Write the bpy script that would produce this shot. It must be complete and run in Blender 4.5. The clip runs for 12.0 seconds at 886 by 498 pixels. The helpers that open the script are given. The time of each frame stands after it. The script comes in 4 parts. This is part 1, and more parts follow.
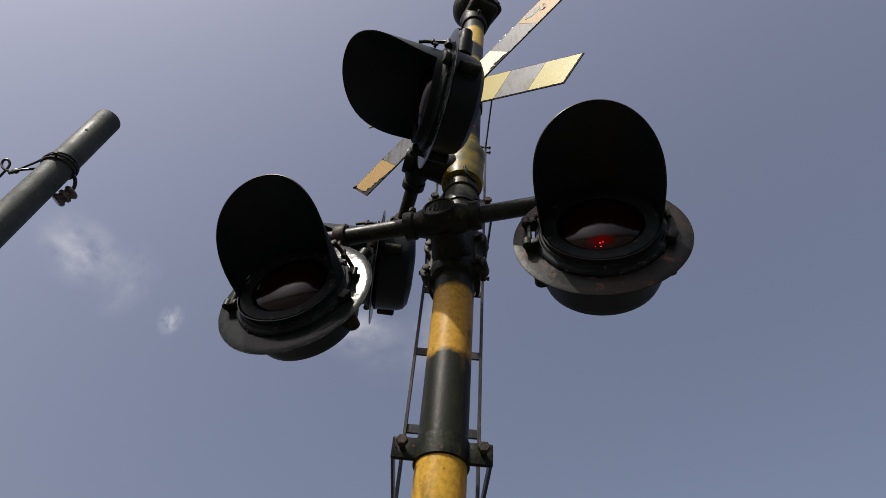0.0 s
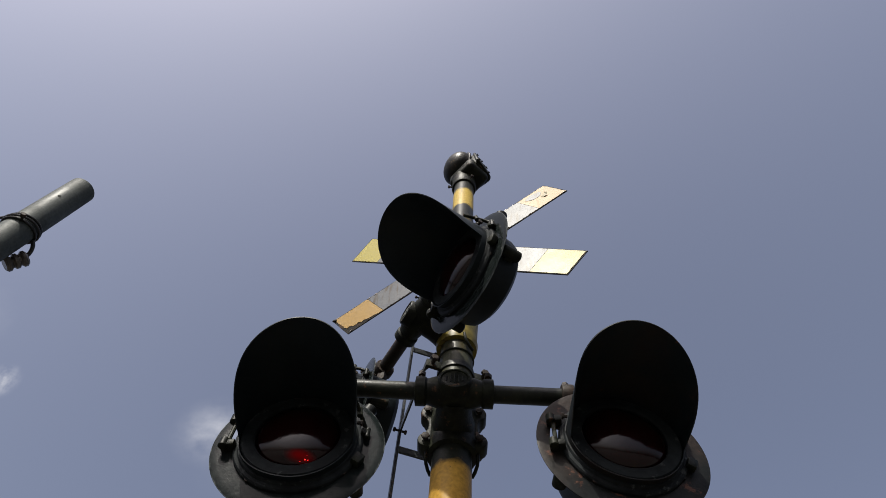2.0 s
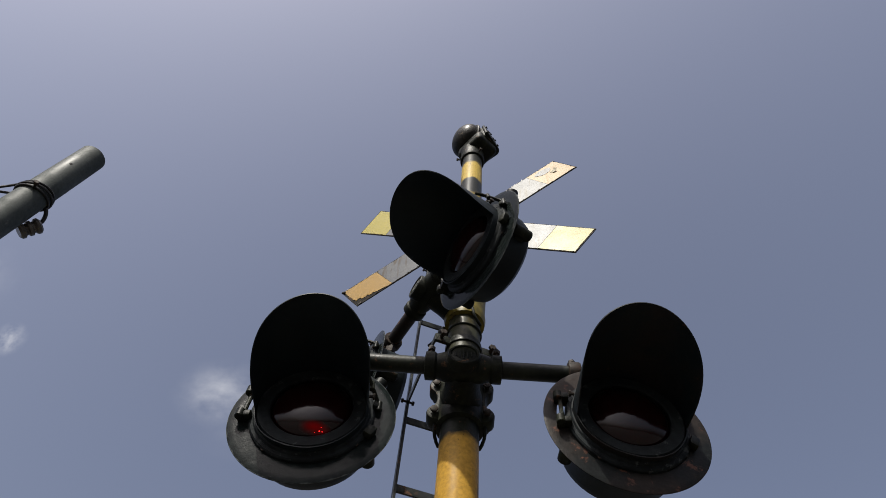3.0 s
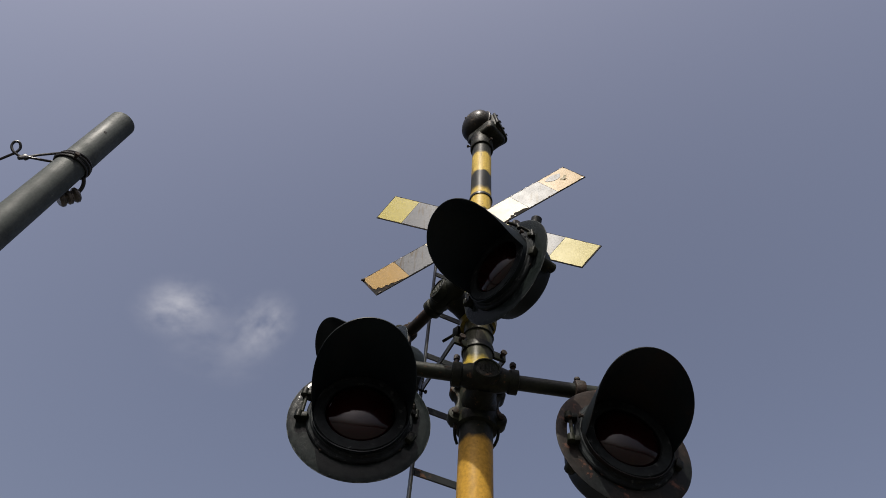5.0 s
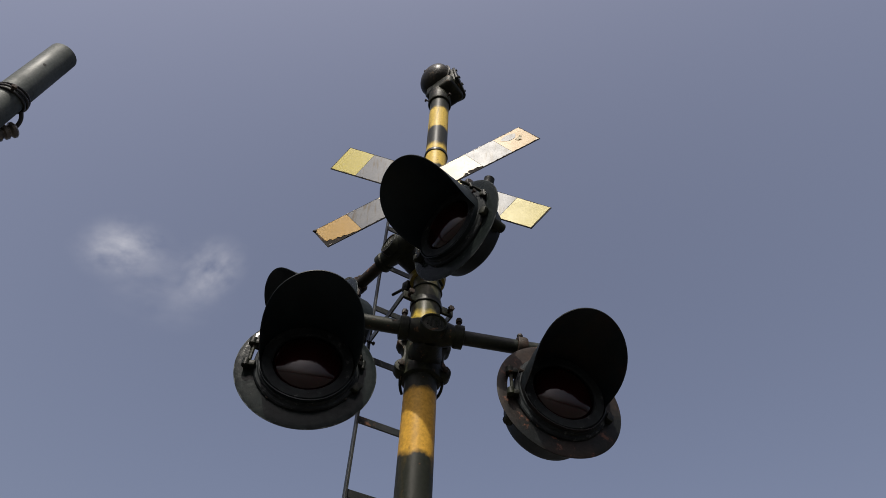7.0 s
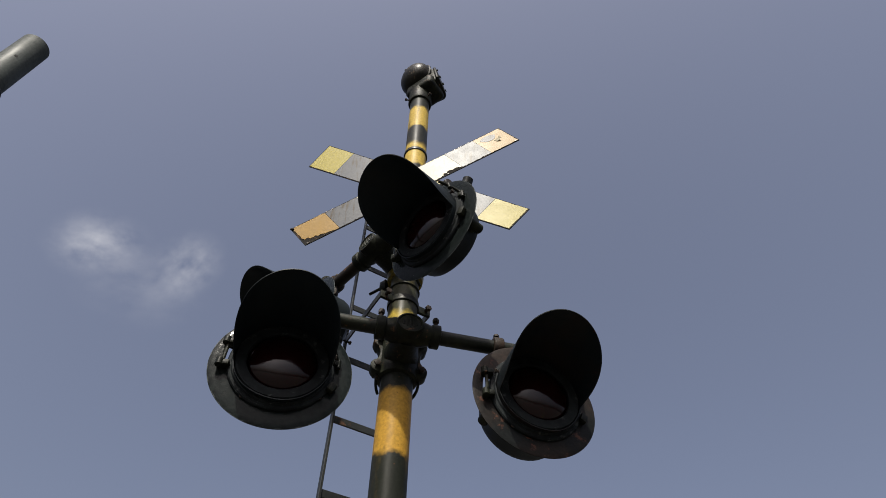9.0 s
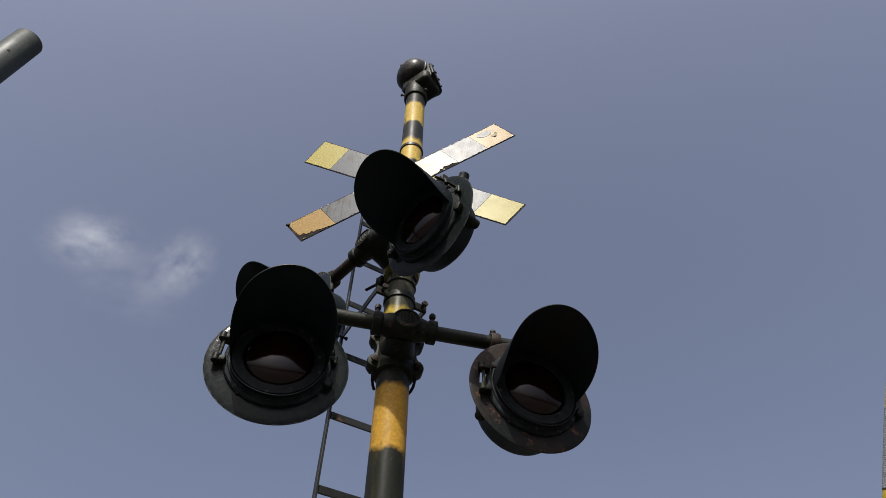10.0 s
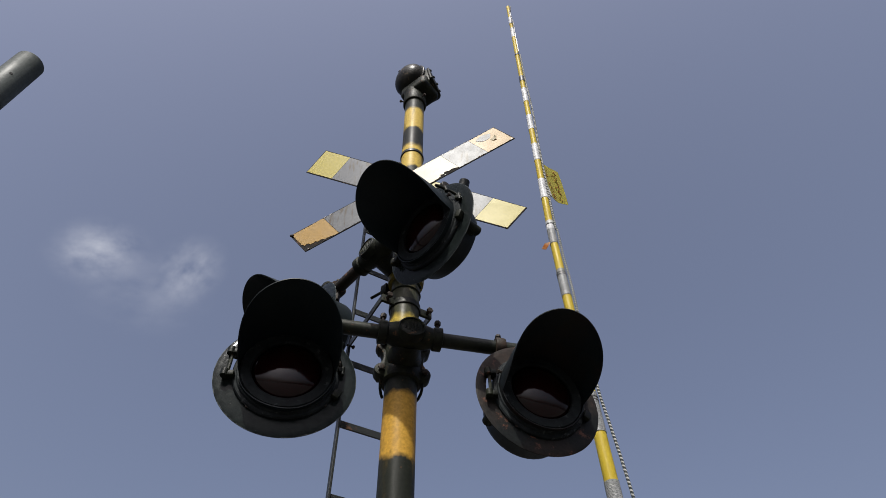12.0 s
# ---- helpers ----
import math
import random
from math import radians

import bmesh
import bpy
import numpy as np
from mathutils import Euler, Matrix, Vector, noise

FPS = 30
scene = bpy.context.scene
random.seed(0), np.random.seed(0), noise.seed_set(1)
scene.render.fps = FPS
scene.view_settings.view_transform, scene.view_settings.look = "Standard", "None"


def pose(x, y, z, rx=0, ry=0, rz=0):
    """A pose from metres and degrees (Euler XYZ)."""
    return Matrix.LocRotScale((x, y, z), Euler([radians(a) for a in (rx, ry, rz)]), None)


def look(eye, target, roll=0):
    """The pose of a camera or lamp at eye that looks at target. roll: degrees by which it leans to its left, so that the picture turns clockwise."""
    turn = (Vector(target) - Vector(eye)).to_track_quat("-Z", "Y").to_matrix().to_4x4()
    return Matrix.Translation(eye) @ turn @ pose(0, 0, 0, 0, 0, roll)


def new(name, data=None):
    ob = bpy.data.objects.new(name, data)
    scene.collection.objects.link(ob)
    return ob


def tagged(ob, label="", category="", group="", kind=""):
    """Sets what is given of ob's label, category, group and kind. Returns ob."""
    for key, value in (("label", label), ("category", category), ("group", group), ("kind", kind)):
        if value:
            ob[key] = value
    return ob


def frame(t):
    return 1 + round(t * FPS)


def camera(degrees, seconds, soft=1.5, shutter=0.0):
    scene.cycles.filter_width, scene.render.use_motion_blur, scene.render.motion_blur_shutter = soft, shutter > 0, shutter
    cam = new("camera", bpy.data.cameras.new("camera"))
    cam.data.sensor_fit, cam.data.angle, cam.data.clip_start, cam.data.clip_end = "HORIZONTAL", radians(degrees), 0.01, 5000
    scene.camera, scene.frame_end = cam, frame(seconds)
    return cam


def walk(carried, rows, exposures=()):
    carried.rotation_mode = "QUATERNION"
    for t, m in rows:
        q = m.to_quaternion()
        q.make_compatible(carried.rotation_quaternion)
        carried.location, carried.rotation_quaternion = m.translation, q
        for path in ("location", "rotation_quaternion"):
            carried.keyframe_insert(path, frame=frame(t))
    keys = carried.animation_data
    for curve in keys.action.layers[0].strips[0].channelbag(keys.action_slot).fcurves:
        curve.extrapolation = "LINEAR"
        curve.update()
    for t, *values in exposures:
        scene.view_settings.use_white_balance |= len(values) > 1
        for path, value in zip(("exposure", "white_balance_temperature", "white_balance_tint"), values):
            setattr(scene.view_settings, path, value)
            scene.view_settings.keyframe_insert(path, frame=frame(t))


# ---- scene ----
cam = camera(70.8, 12.0, soft=0.8)
PATH = [
    (0, (0.671, -0.942, 1.34), (-0.094, 0.053, 2.898), 5.9),
    (0.3, (0.610, -0.945, 1.357), (-0.022, -0.039, 3.009), 5.6),
    (0.5, (0.575, -0.953, 1.369), (0.013, -0.107, 3.082), 5.5),
    (0.7, (0.538, -0.974, 1.370), (0.023, -0.152, 3.105), 6.5),
    (1, (0.493, -1.038, 1.372), (0.052, -0.183, 3.125), 6.0),
    (1.2, (0.459, -1.077, 1.373), (0.054, -0.249, 3.146), 5.7),
    (1.5, (0.421, -1.137, 1.374), (0.032, -0.324, 3.16), 7.4),
    (2, (0.408, -1.187, 1.371), (0.064, -0.365, 3.162), 5.9),
    (2.5, (0.393, -1.205, 1.366), (0.039, -0.351, 3.14), 6.3),
    (3, (0.395, -1.227, 1.365), (0.018, -0.319, 3.107), 6.8),
    (5, (0.277, -1.6, 1.32), (-0.034, -0.494, 2.957), 6.0),
    (5.5, (0.261, -1.621, 1.308), (-0.033, -0.45, 2.902), 5.1),
    (6, (0.283, -1.624, 1.306), (0.032, -0.401, 2.868), 3.9),
    (6.5, (0.292, -1.636, 1.306), (0.086, -0.4, 2.865), 3.1),
    (7, (0.289, -1.625, 1.306), (0.11, -0.377, 2.858), 2.4),
    (9, (0.297, -1.627, 1.307), (0.182, -0.371, 2.859), 0.8),
    (9.5, (0.292, -1.622, 1.308), (0.191, -0.368, 2.862), 0.6),
    (10, (0.292, -1.624, 1.307), (0.192, -0.358, 2.851), 0.2),
    (10.5, (0.283, -1.621, 1.308), (0.19, -0.352, 2.851), -0.2),
    (11, (0.286, -1.625, 1.311), (0.192, -0.357, 2.855), -0.2),
    (11.5, (0.295, -1.633, 1.309), (0.19, -0.368, 2.855), -0.6),
    (12, (0.306, -1.654, 1.311), (0.187, -0.388, 2.854), -1.1),
]
EXPOSURES = [(0.0, 0.46, 6700, 8), (0.5, 0.55, 6650, 8), (0.7, 0.59, 6650, 7), (1.2, 0.59, 6650, 7), (2.5, 0.53, 6560, 7), (3.0, 0.49, 6560, 7), (5.0, 0.43, 6700, 9),
             (6.0, 0.41, 6690, 9), (7.0, 0.47, 6690, 9), (9.6, 0.50, 6680, 7), (10.4, 0.49, 6370, 8), (12.0, 0.49, 6370, 8)]
walk(cam, [(t, look(eye, target, roll)) for t, eye, target, roll in PATH],
     exposures=EXPOSURES)

# ---- world, sun and exposure ----
SUN = Vector((-0.055, -0.65, 0.76)).normalized()
world = bpy.data.worlds.new("sky")
scene.world = world
world.use_nodes = True
wn, wl = world.node_tree.nodes, world.node_tree.links
sky = wn.new("ShaderNodeTexSky")
sky.sky_type, sky.sun_disc = "NISHITA", False
sky.sun_elevation = math.asin(SUN.z)
sky.sun_rotation = math.atan2(SUN.x, SUN.y)
sky.air_density, sky.dust_density, sky.ozone_density, sky.altitude = 1.0, 9.0, 1.0, 0.0
haze = wn.new("ShaderNodeHueSaturation")
haze.inputs["Saturation"].default_value = 0.71
wl.new(sky.outputs[0], haze.inputs["Color"])
tint = wn.new("ShaderNodeMix")
tint.data_type, tint.blend_type = "RGBA", "MULTIPLY"
tint.inputs["Factor"].default_value = 1.0
tint.inputs[7].default_value = (0.97, 0.98, 1.13, 1)
wl.new(haze.outputs[0], tint.inputs[6])
wl.new(tint.outputs[2], wn["Background"].inputs["Color"])
wn["Background"].inputs["Strength"].default_value = 0.095
sun = new("sun", bpy.data.lights.new("sun", "SUN"))
sun.data.energy, sun.data.angle, sun.data.color = 4.7, radians(0.6), (1.0, 0.95, 0.87)
sun.matrix_world = look(SUN * 40, (0, 0, 0))
scene.view_settings.exposure = 0.0


# ---- materials ----
def material(name, color, rough=0.5, metal=0.0, second=None, scale=6.0, cover=0.5, grain=90.0, bump=0.15,
             rust=None, rust_cover=0.35, coat=0.0, fine=0.12, rust_scale=14.0, rvar=0.13, drips=None, drip_scale=(50.0, 50.0, 5.0), drip_cover=0.3, spec=0.26):
    """Paint or metal: a base colour, a stained second colour, rust or wear in flecks, fine grain and relief."""
    m = bpy.data.materials.new(name)
    m.use_nodes = True
    n, l = m.node_tree.nodes, m.node_tree.links
    b = n["Principled BSDF"]
    b.inputs["Metallic"].default_value = metal
    b.inputs["Coat Weight"].default_value = coat
    b.inputs["Specular IOR Level"].default_value = spec
    co = n.new("ShaderNodeTexCoord")
    rnd = n.new("ShaderNodeObjectInfo")
    shift = n.new("ShaderNodeVectorMath")
    shift.operation = "ADD"
    mul = n.new("ShaderNodeMath")
    mul.operation = "MULTIPLY"
    mul.inputs[1].default_value = 31.0
    l.new(rnd.outputs["Random"], mul.inputs[0])
    l.new(co.outputs["Object"], shift.inputs[0])
    l.new(mul.outputs[0], shift.inputs[1])

    def noise_tex(sc, detail=6.0, rough_n=0.6):
        t = n.new("ShaderNodeTexNoise")
        t.inputs["Scale"].default_value, t.inputs["Detail"].default_value = sc, detail
        t.inputs["Roughness"].default_value = rough_n
        l.new(shift.outputs[0], t.inputs["Vector"])
        return t

    def ramp(src, a, z):
        r = n.new("ShaderNodeMapRange")
        r.inputs["From Min"].default_value, r.inputs["From Max"].default_value = a, z
        l.new(src, r.inputs["Value"])
        return r.outputs[0]

    def mix(fac, a, c):
        x = n.new("ShaderNodeMix")
        x.data_type = "RGBA"
        l.new(fac, x.inputs["Factor"])
        for k, v in ((6, a), (7, c)):
            if isinstance(v, tuple):
                x.inputs[k].default_value = (*v, 1)
            else:
                l.new(v, x.inputs[k])
        return x.outputs[2]

    big, small = noise_tex(scale), noise_tex(grain, 4.0)
    col = color if not callable(color) else color(n, l, co)
    if second is not None:
        col = mix(ramp(big.outputs[0], 0.5 + (0.5 - cover) * 0.5 - 0.12, 0.5 + (0.5 - cover) * 0.5 + 0.16), col, second)
    if rust is not None:
        spots = noise_tex(rust_scale, 9.0, 0.7)
        edge = 0.5 + (0.5 - rust_cover) * 0.42
        col = mix(ramp(spots.outputs[0], edge - 0.015, edge + 0.03), col, rust)
    if drips is not None:
        mp = n.new("ShaderNodeMapping")
        mp.inputs["Scale"].default_value = drip_scale
        l.new(shift.outputs[0], mp.inputs["Vector"])
        run = n.new("ShaderNodeTexNoise")
        run.inputs["Scale"].default_value, run.inputs["Detail"].default_value = 1.0, 5.0
        l.new(mp.outputs[0], run.inputs["Vector"])
        col = mix(ramp(run.outputs[0], 0.5 + (0.5 - drip_cover) * 0.45 - 0.03, 0.5 + (0.5 - drip_cover) * 0.45 + 0.10), col, drips)
    dark = n.new("ShaderNodeMix")
    dark.data_type, dark.blend_type = "RGBA", "MULTIPLY"
    dark.inputs["Factor"].default_value = 1.0
    grey = n.new("ShaderNodeMapRange")
    grey.inputs["From Min"].default_value, grey.inputs["From Max"].default_value = 0.3, 0.7
    grey.inputs["To Min"].default_value, grey.inputs["To Max"].default_value = 1 - fine, 1 + fine
    l.new(small.outputs[0], grey.inputs["Value"])
    l.new(grey.outputs[0], dark.inputs[7])
    if isinstance(col, tuple):
        dark.inputs[6].default_value = (*col, 1)
    else:
        l.new(col, dark.inputs[6])
    l.new(dark.outputs[2], b.inputs["Base Color"])
    r = n.new("ShaderNodeMapRange")
    r.inputs["From Min"].default_value, r.inputs["From Max"].default_value = 0.3, 0.7
    r.inputs["To Min"].default_value, r.inputs["To Max"].default_value = max(rough - rvar, 0.03), min(rough + rvar, 1)
    l.new(big.outputs[0], r.inputs["Value"])
    l.new(r.outputs[0], b.inputs["Roughness"])
    bp = n.new("ShaderNodeBump")
    bp.inputs["Strength"].default_value, bp.inputs["Distance"].default_value = bump, 0.002
    l.new(small.outputs[0], bp.inputs["Height"])
    l.new(bp.outputs[0], b.inputs["Normal"])
    return m


YELLOW, BLACK = (0.31, 0.20, 0.032), (0.0108, 0.0122, 0.0096)


def mast_bands(n, l, co):
    """Painted bands up the mast, with brushed, uneven edges."""
    sep = n.new("ShaderNodeSeparateXYZ")
    l.new(co.outputs["Object"], sep.inputs[0])
    t = n.new("ShaderNodeTexNoise")
    t.inputs["Scale"].default_value, t.inputs["Detail"].default_value = 22.0, 3.0
    l.new(co.outputs["Object"], t.inputs["Vector"])
    a = n.new("ShaderNodeMath")
    a.operation = "MULTIPLY_ADD"
    a.inputs[1].default_value, a.inputs[2].default_value = 0.060, -0.030
    l.new(t.outputs[0], a.inputs[0])
    z = n.new("ShaderNodeMath")
    l.new(sep.outputs["Z"], z.inputs[0])
    l.new(a.outputs[0], z.inputs[1])
    d = n.new("ShaderNodeMath")
    d.operation = "DIVIDE"
    d.inputs[1].default_value = 5.0
    l.new(z.outputs[0], d.inputs[0])
    ramp = n.new("ShaderNodeValToRGB")
    ramp.color_ramp.interpolation = "LINEAR"
    stops = [(0.0, BLACK)]
    for lo, hi in ((0.9, 1.35), (1.72, 2.085), (2.33, 2.565), (2.872, 2.908), (2.914, 3.13), (3.136, 3.40), (3.93, 4.14), (4.32, 4.55)):
        tone = (0.285, 0.168, 0.024) if hi < 2.3 else (0.265, 0.152, 0.024) if hi < 2.6 else (0.27, 0.20, 0.03) if hi < 3.0 else (0.030, 0.031, 0.020) if hi < 3.2 else (0.115, 0.090, 0.018) if hi < 3.5 else (0.30, 0.215, 0.045)
        if lo - stops[-1][0] < 0.01:
            stops.pop()
        else:
            stops.append((lo - 0.002, BLACK))
        stops += [(lo + 0.002, tone), (hi - 0.002, tone), (hi + 0.002, BLACK)]
    els = ramp.color_ramp.elements
    els[0].position, els[0].color = 0.0, (*BLACK, 1)
    els[1].position, els[1].color = 1.0, (*BLACK, 1)
    for p, c in stops[1:]:
        e = els.new(p / 5.0)
        e.color = (*c, 1)
    l.new(d.outputs[0], ramp.inputs[0])
    return ramp.outputs[0]


M_MAST = material("mast_paint", mast_bands, 0.42, rust=(0.06, 0.032, 0.016), rust_cover=0.17, rust_scale=60.0, drips=(0.042, 0.032, 0.012), drip_scale=(20.0, 20.0, 4.5), drip_cover=0.22, bump=0.30, fine=0.25, spec=0.075)
M_YELLOW = material("yellow_paint", YELLOW, 0.35, rust=(0.0517, 0.0323, 0.0129), rust_cover=0.22, second=(0.258, 0.155, 0.0258), cover=0.4)
M_OLIVE = material("olive_yellow_paint", (0.13, 0.10, 0.018), 0.4, second=(0.040, 0.038, 0.014), cover=0.5, spec=0.10, scale=16, rust=(0.0323, 0.0194, 0.00969), rust_cover=0.25)
M_CAST = material("black_cast_iron", (0.0058, 0.0068, 0.0052), 0.48, second=(0.017, 0.019, 0.011), cover=0.36, scale=22, rust=(0.055, 0.030, 0.017), rust_cover=0.22, rust_scale=24.0, bump=0.7, grain=75, spec=0.085, fine=0.25)
M_BLACK = material("black_paint", (0.008, 0.009, 0.009), 0.40, second=(0.012, 0.014, 0.013), cover=0.35, scale=16, bump=0.3, spec=0.09, rust=(0.05, 0.054, 0.05), rust_cover=0.10, rust_scale=28.0)
M_HOOD = material("hood_paint", (0.0058, 0.0088, 0.0105), 0.50, second=(0.0085, 0.012, 0.0135), cover=0.35, bump=0.12, spec=0.12, rust=(0.03, 0.03, 0.028), rust_cover=0.06, rust_scale=30.0)
M_HOOD_RUST = material("rusty_hood_paint", (0.0058, 0.0085, 0.0098), 0.50, second=(0.013, 0.010, 0.009), cover=0.4, scale=9, bump=0.2, spec=0.12, rust=(0.034, 0.017, 0.011), rust_cover=0.18, rust_scale=12.0)


def disc_paint(n, l, co):
    """Black paint, worn to pale metal along the rim of the disc."""
    flat = n.new("ShaderNodeVectorMath")
    flat.operation = "MULTIPLY"
    flat.inputs[1].default_value = (1, 0, 1)
    l.new(co.outputs["Object"], flat.inputs[0])
    ln = n.new("ShaderNodeVectorMath")
    ln.operation = "LENGTH"
    l.new(flat.outputs[0], ln.inputs[0])
    t = n.new("ShaderNodeTexNoise")
    t.inputs["Scale"].default_value, t.inputs["Detail"].default_value = 45.0, 6.0
    l.new(co.outputs["Object"], t.inputs["Vector"])
    a = n.new("ShaderNodeMath")
    a.operation = "MULTIPLY_ADD"
    a.inputs[1].default_value = 0.010
    l.new(t.outputs[0], a.inputs[0])
    l.new(ln.outputs["Value"], a.inputs[2])
    r = n.new("ShaderNodeMapRange")
    r.inputs["From Min"].default_value, r.inputs["From Max"].default_value = 0.2030, 0.2050
    l.new(a.outputs[0], r.inputs["Value"])
    m = n.new("ShaderNodeMix")
    m.data_type = "RGBA"
    m.inputs[6].default_value, m.inputs[7].default_value = (0.0065, 0.0085, 0.0085, 1), (0.06, 0.066, 0.066, 1)
    l.new(r.outputs[0], m.inputs["Factor"])
    return m.outputs[2]


M_PLATE = material("worn_black_plate", disc_paint, 0.15, second=(0.0095, 0.012, 0.0115), cover=0.45, scale=38.0, rvar=0.05,
                   rust=(0.075, 0.08, 0.08), rust_cover=0.13, rust_scale=40.0, grain=70.0, bump=0.25, fine=0.3, spec=0.040)
M_PLATE_RUST = material("rusty_black_plate", (0.007, 0.008, 0.008), 0.42, second=(0.020, 0.014, 0.011), cover=0.45,
                        rust=(0.062, 0.030, 0.021), rust_cover=0.27, rust_scale=21.0, bump=0.3, fine=0.3, spec=0.07)
M_PIPE = material("pipe_paint", (0.0085, 0.0100, 0.0075), 0.40, second=(0.014, 0.016, 0.010), cover=0.4, scale=20, rust=(0.07, 0.035, 0.018), rust_cover=0.2, rust_scale=30.0, bump=0.35, spec=0.13, fine=0.25)
M_RUSTPIPE = material("rusty_pipe", (0.016, 0.011, 0.008), 0.55, second=(0.010, 0.011, 0.009), cover=0.5, spec=0.14, rust=(0.085, 0.04, 0.02),
                      rust_cover=0.3, bump=0.4)
M_BOLT = material("rusty_bolt", (0.026, 0.017, 0.012), 0.6, spec=0.12, second=(0.011, 0.011, 0.010), cover=0.5, bump=0.5, scale=40)
M_LADDER = material("ladder_paint", (0.012, 0.0135, 0.0128), 0.4, rust=(0.07, 0.035, 0.02), rust_cover=0.14, bump=0.2)
M_STEEL = material("galvanised_steel", (0.046, 0.053, 0.050), 0.60, second=(0.036, 0.042, 0.040), cover=0.5, scale=9, bump=0.15, fine=0.22, spec=0.10, rust=(0.085, 0.092, 0.088), rust_cover=0.10, rust_scale=36.0)
M_SEAL = material("dull_black_ring", (0.005, 0.0062, 0.007), 0.6, second=(0.014, 0.017, 0.018), cover=0.45, scale=26, bump=0.5, spec=0.06, rust=(0.036, 0.040, 0.040), rust_cover=0.25, rust_scale=32.0)
M_HOLE_SHADE = material("painted_hole_shade", (0.01, 0.01, 0.01), 0.9)
M_WIRE = material("black_cable", (0.016, 0.016, 0.017), 0.4, bump=0.1)
M_PORCELAIN = material("insulator_glaze", (0.104, 0.0901, 0.0775), 0.25, second=(0.0388, 0.0355, 0.0323), cover=0.5, scale=30)
M_PANEL_Y = material("yellow_sheeting", (0.225, 0.192, 0.042), 0.36, second=(0.215, 0.186, 0.050), cover=0.4, scale=12, bump=0.0, fine=0.05, rvar=0.03, spec=0.055, rust=(0.15, 0.12, 0.04), rust_cover=0.05, rust_scale=30.0)
M_PANEL_P = material("faded_orange_sheeting", (0.215, 0.138, 0.046), 0.36, second=(0.205, 0.138, 0.056), cover=0.45, scale=10, bump=0.0, fine=0.05, rvar=0.03, spec=0.045, rust=(0.16, 0.10, 0.04), rust_cover=0.06, rust_scale=30.0)
M_PANEL_W = material("silver_sheeting", (0.058, 0.063, 0.071), 0.36, second=(0.075, 0.078, 0.081), cover=0.4, scale=14, bump=0.01, fine=0.10, rvar=0.03, spec=0.060,
                     rust=(0.05, 0.032, 0.018), rust_cover=0.08, drips=(0.040, 0.032, 0.022), drip_scale=(55.0, 20.0, 8.0), drip_cover=0.34)
M_PANEL_C = material("cream_sheeting", (0.33, 0.295, 0.20), 0.45, second=(0.30, 0.27, 0.18), cover=0.4, scale=10, bump=0.0, fine=0.05, rvar=0.03, spec=0.16)
M_BOARD = material("board_backing", (0.008, 0.007, 0.006), 0.8, rust=(0.035, 0.02, 0.012), rust_cover=0.3, bump=0.4, spec=0.08)
M_FLAKE = material("flaked_metal", (0.30, 0.28, 0.25), 0.35, second=(0.10, 0.06, 0.035), cover=0.5, scale=60, bump=0.3, spec=0.4)
M_GONG = material("dirty_black_dome", (0.006, 0.0065, 0.006), 0.40, second=(0.016, 0.015, 0.012), cover=0.5, scale=18, grain=55.0, bump=0.7, spec=0.09, rust=(0.08, 0.06, 0.04), rust_cover=0.20, rust_scale=26.0, fine=0.3)
M_ROD = material("yellow_rod", (0.27, 0.205, 0.021), 0.45, second=(0.235, 0.172, 0.022), cover=0.35, scale=8, bump=0.15, fine=0.10, spec=0.10, rust=(0.16, 0.115, 0.03), rust_cover=0.10, rust_scale=40.0)
def hatched_tape(n, l, co):
    """Wound reflective tape: fine turns across the rod, dulled and scuffed."""
    w = n.new("ShaderNodeTexWave")
    w.wave_type, w.bands_direction = "BANDS", "Z"
    w.inputs["Scale"].default_value, w.inputs["Distortion"].default_value = 70.0, 5.0
    w.inputs["Detail"].default_value, w.inputs["Detail Scale"].default_value = 3.0, 2.0
    l.new(co.outputs["Object"], w.inputs["Vector"])
    r = n.new("ShaderNodeValToRGB")
    r.color_ramp.elements[0].position, r.color_ramp.elements[0].color = 0.15, (0.05, 0.053, 0.055, 1)
    r.color_ramp.elements[1].position, r.color_ramp.elements[1].color = 0.70, (0.21, 0.215, 0.215, 1)
    l.new(w.outputs[0], r.inputs[0])
    return r.outputs[0]


M_TAPE_OLD = material("worn_silver_tape", hatched_tape, 0.45, second=(0.11, 0.115, 0.115), cover=0.4, scale=45, bump=0.5, grain=180, fine=0.35, spec=0.12, rust=(0.05, 0.052, 0.05), rust_cover=0.22, rust_scale=90.0)
M_TAPE = material("white_tape", (0.36, 0.365, 0.368), 0.42, second=(0.18, 0.185, 0.187), cover=0.4, scale=30, bump=0.4, grain=200, fine=0.35, spec=0.12, rust=(0.09, 0.09, 0.088), rust_cover=0.16, rust_scale=70.0)
M_RING = material("black_band", (0.03, 0.03, 0.03), 0.45)
M_FLAG = material("yellow_plastic_sheet", (0.215, 0.190, 0.036), 0.5, second=(0.185, 0.165, 0.034), cover=0.4, bump=0.10, fine=0.10, spec=0.06)
M_FLAGW = material("white_plastic_sheet", (0.33, 0.33, 0.31), 0.5, bump=0.10, fine=0.10, spec=0.06)
M_RED = material("red_marker", (0.20, 0.032, 0.016), 0.6, spec=0.05)
M_RIBBON = material("orange_ribbon", (0.27, 0.092, 0.020), 0.5, second=(0.28, 0.22, 0.15), cover=0.35, scale=40, bump=0.05, fine=0.08, spec=0.08)
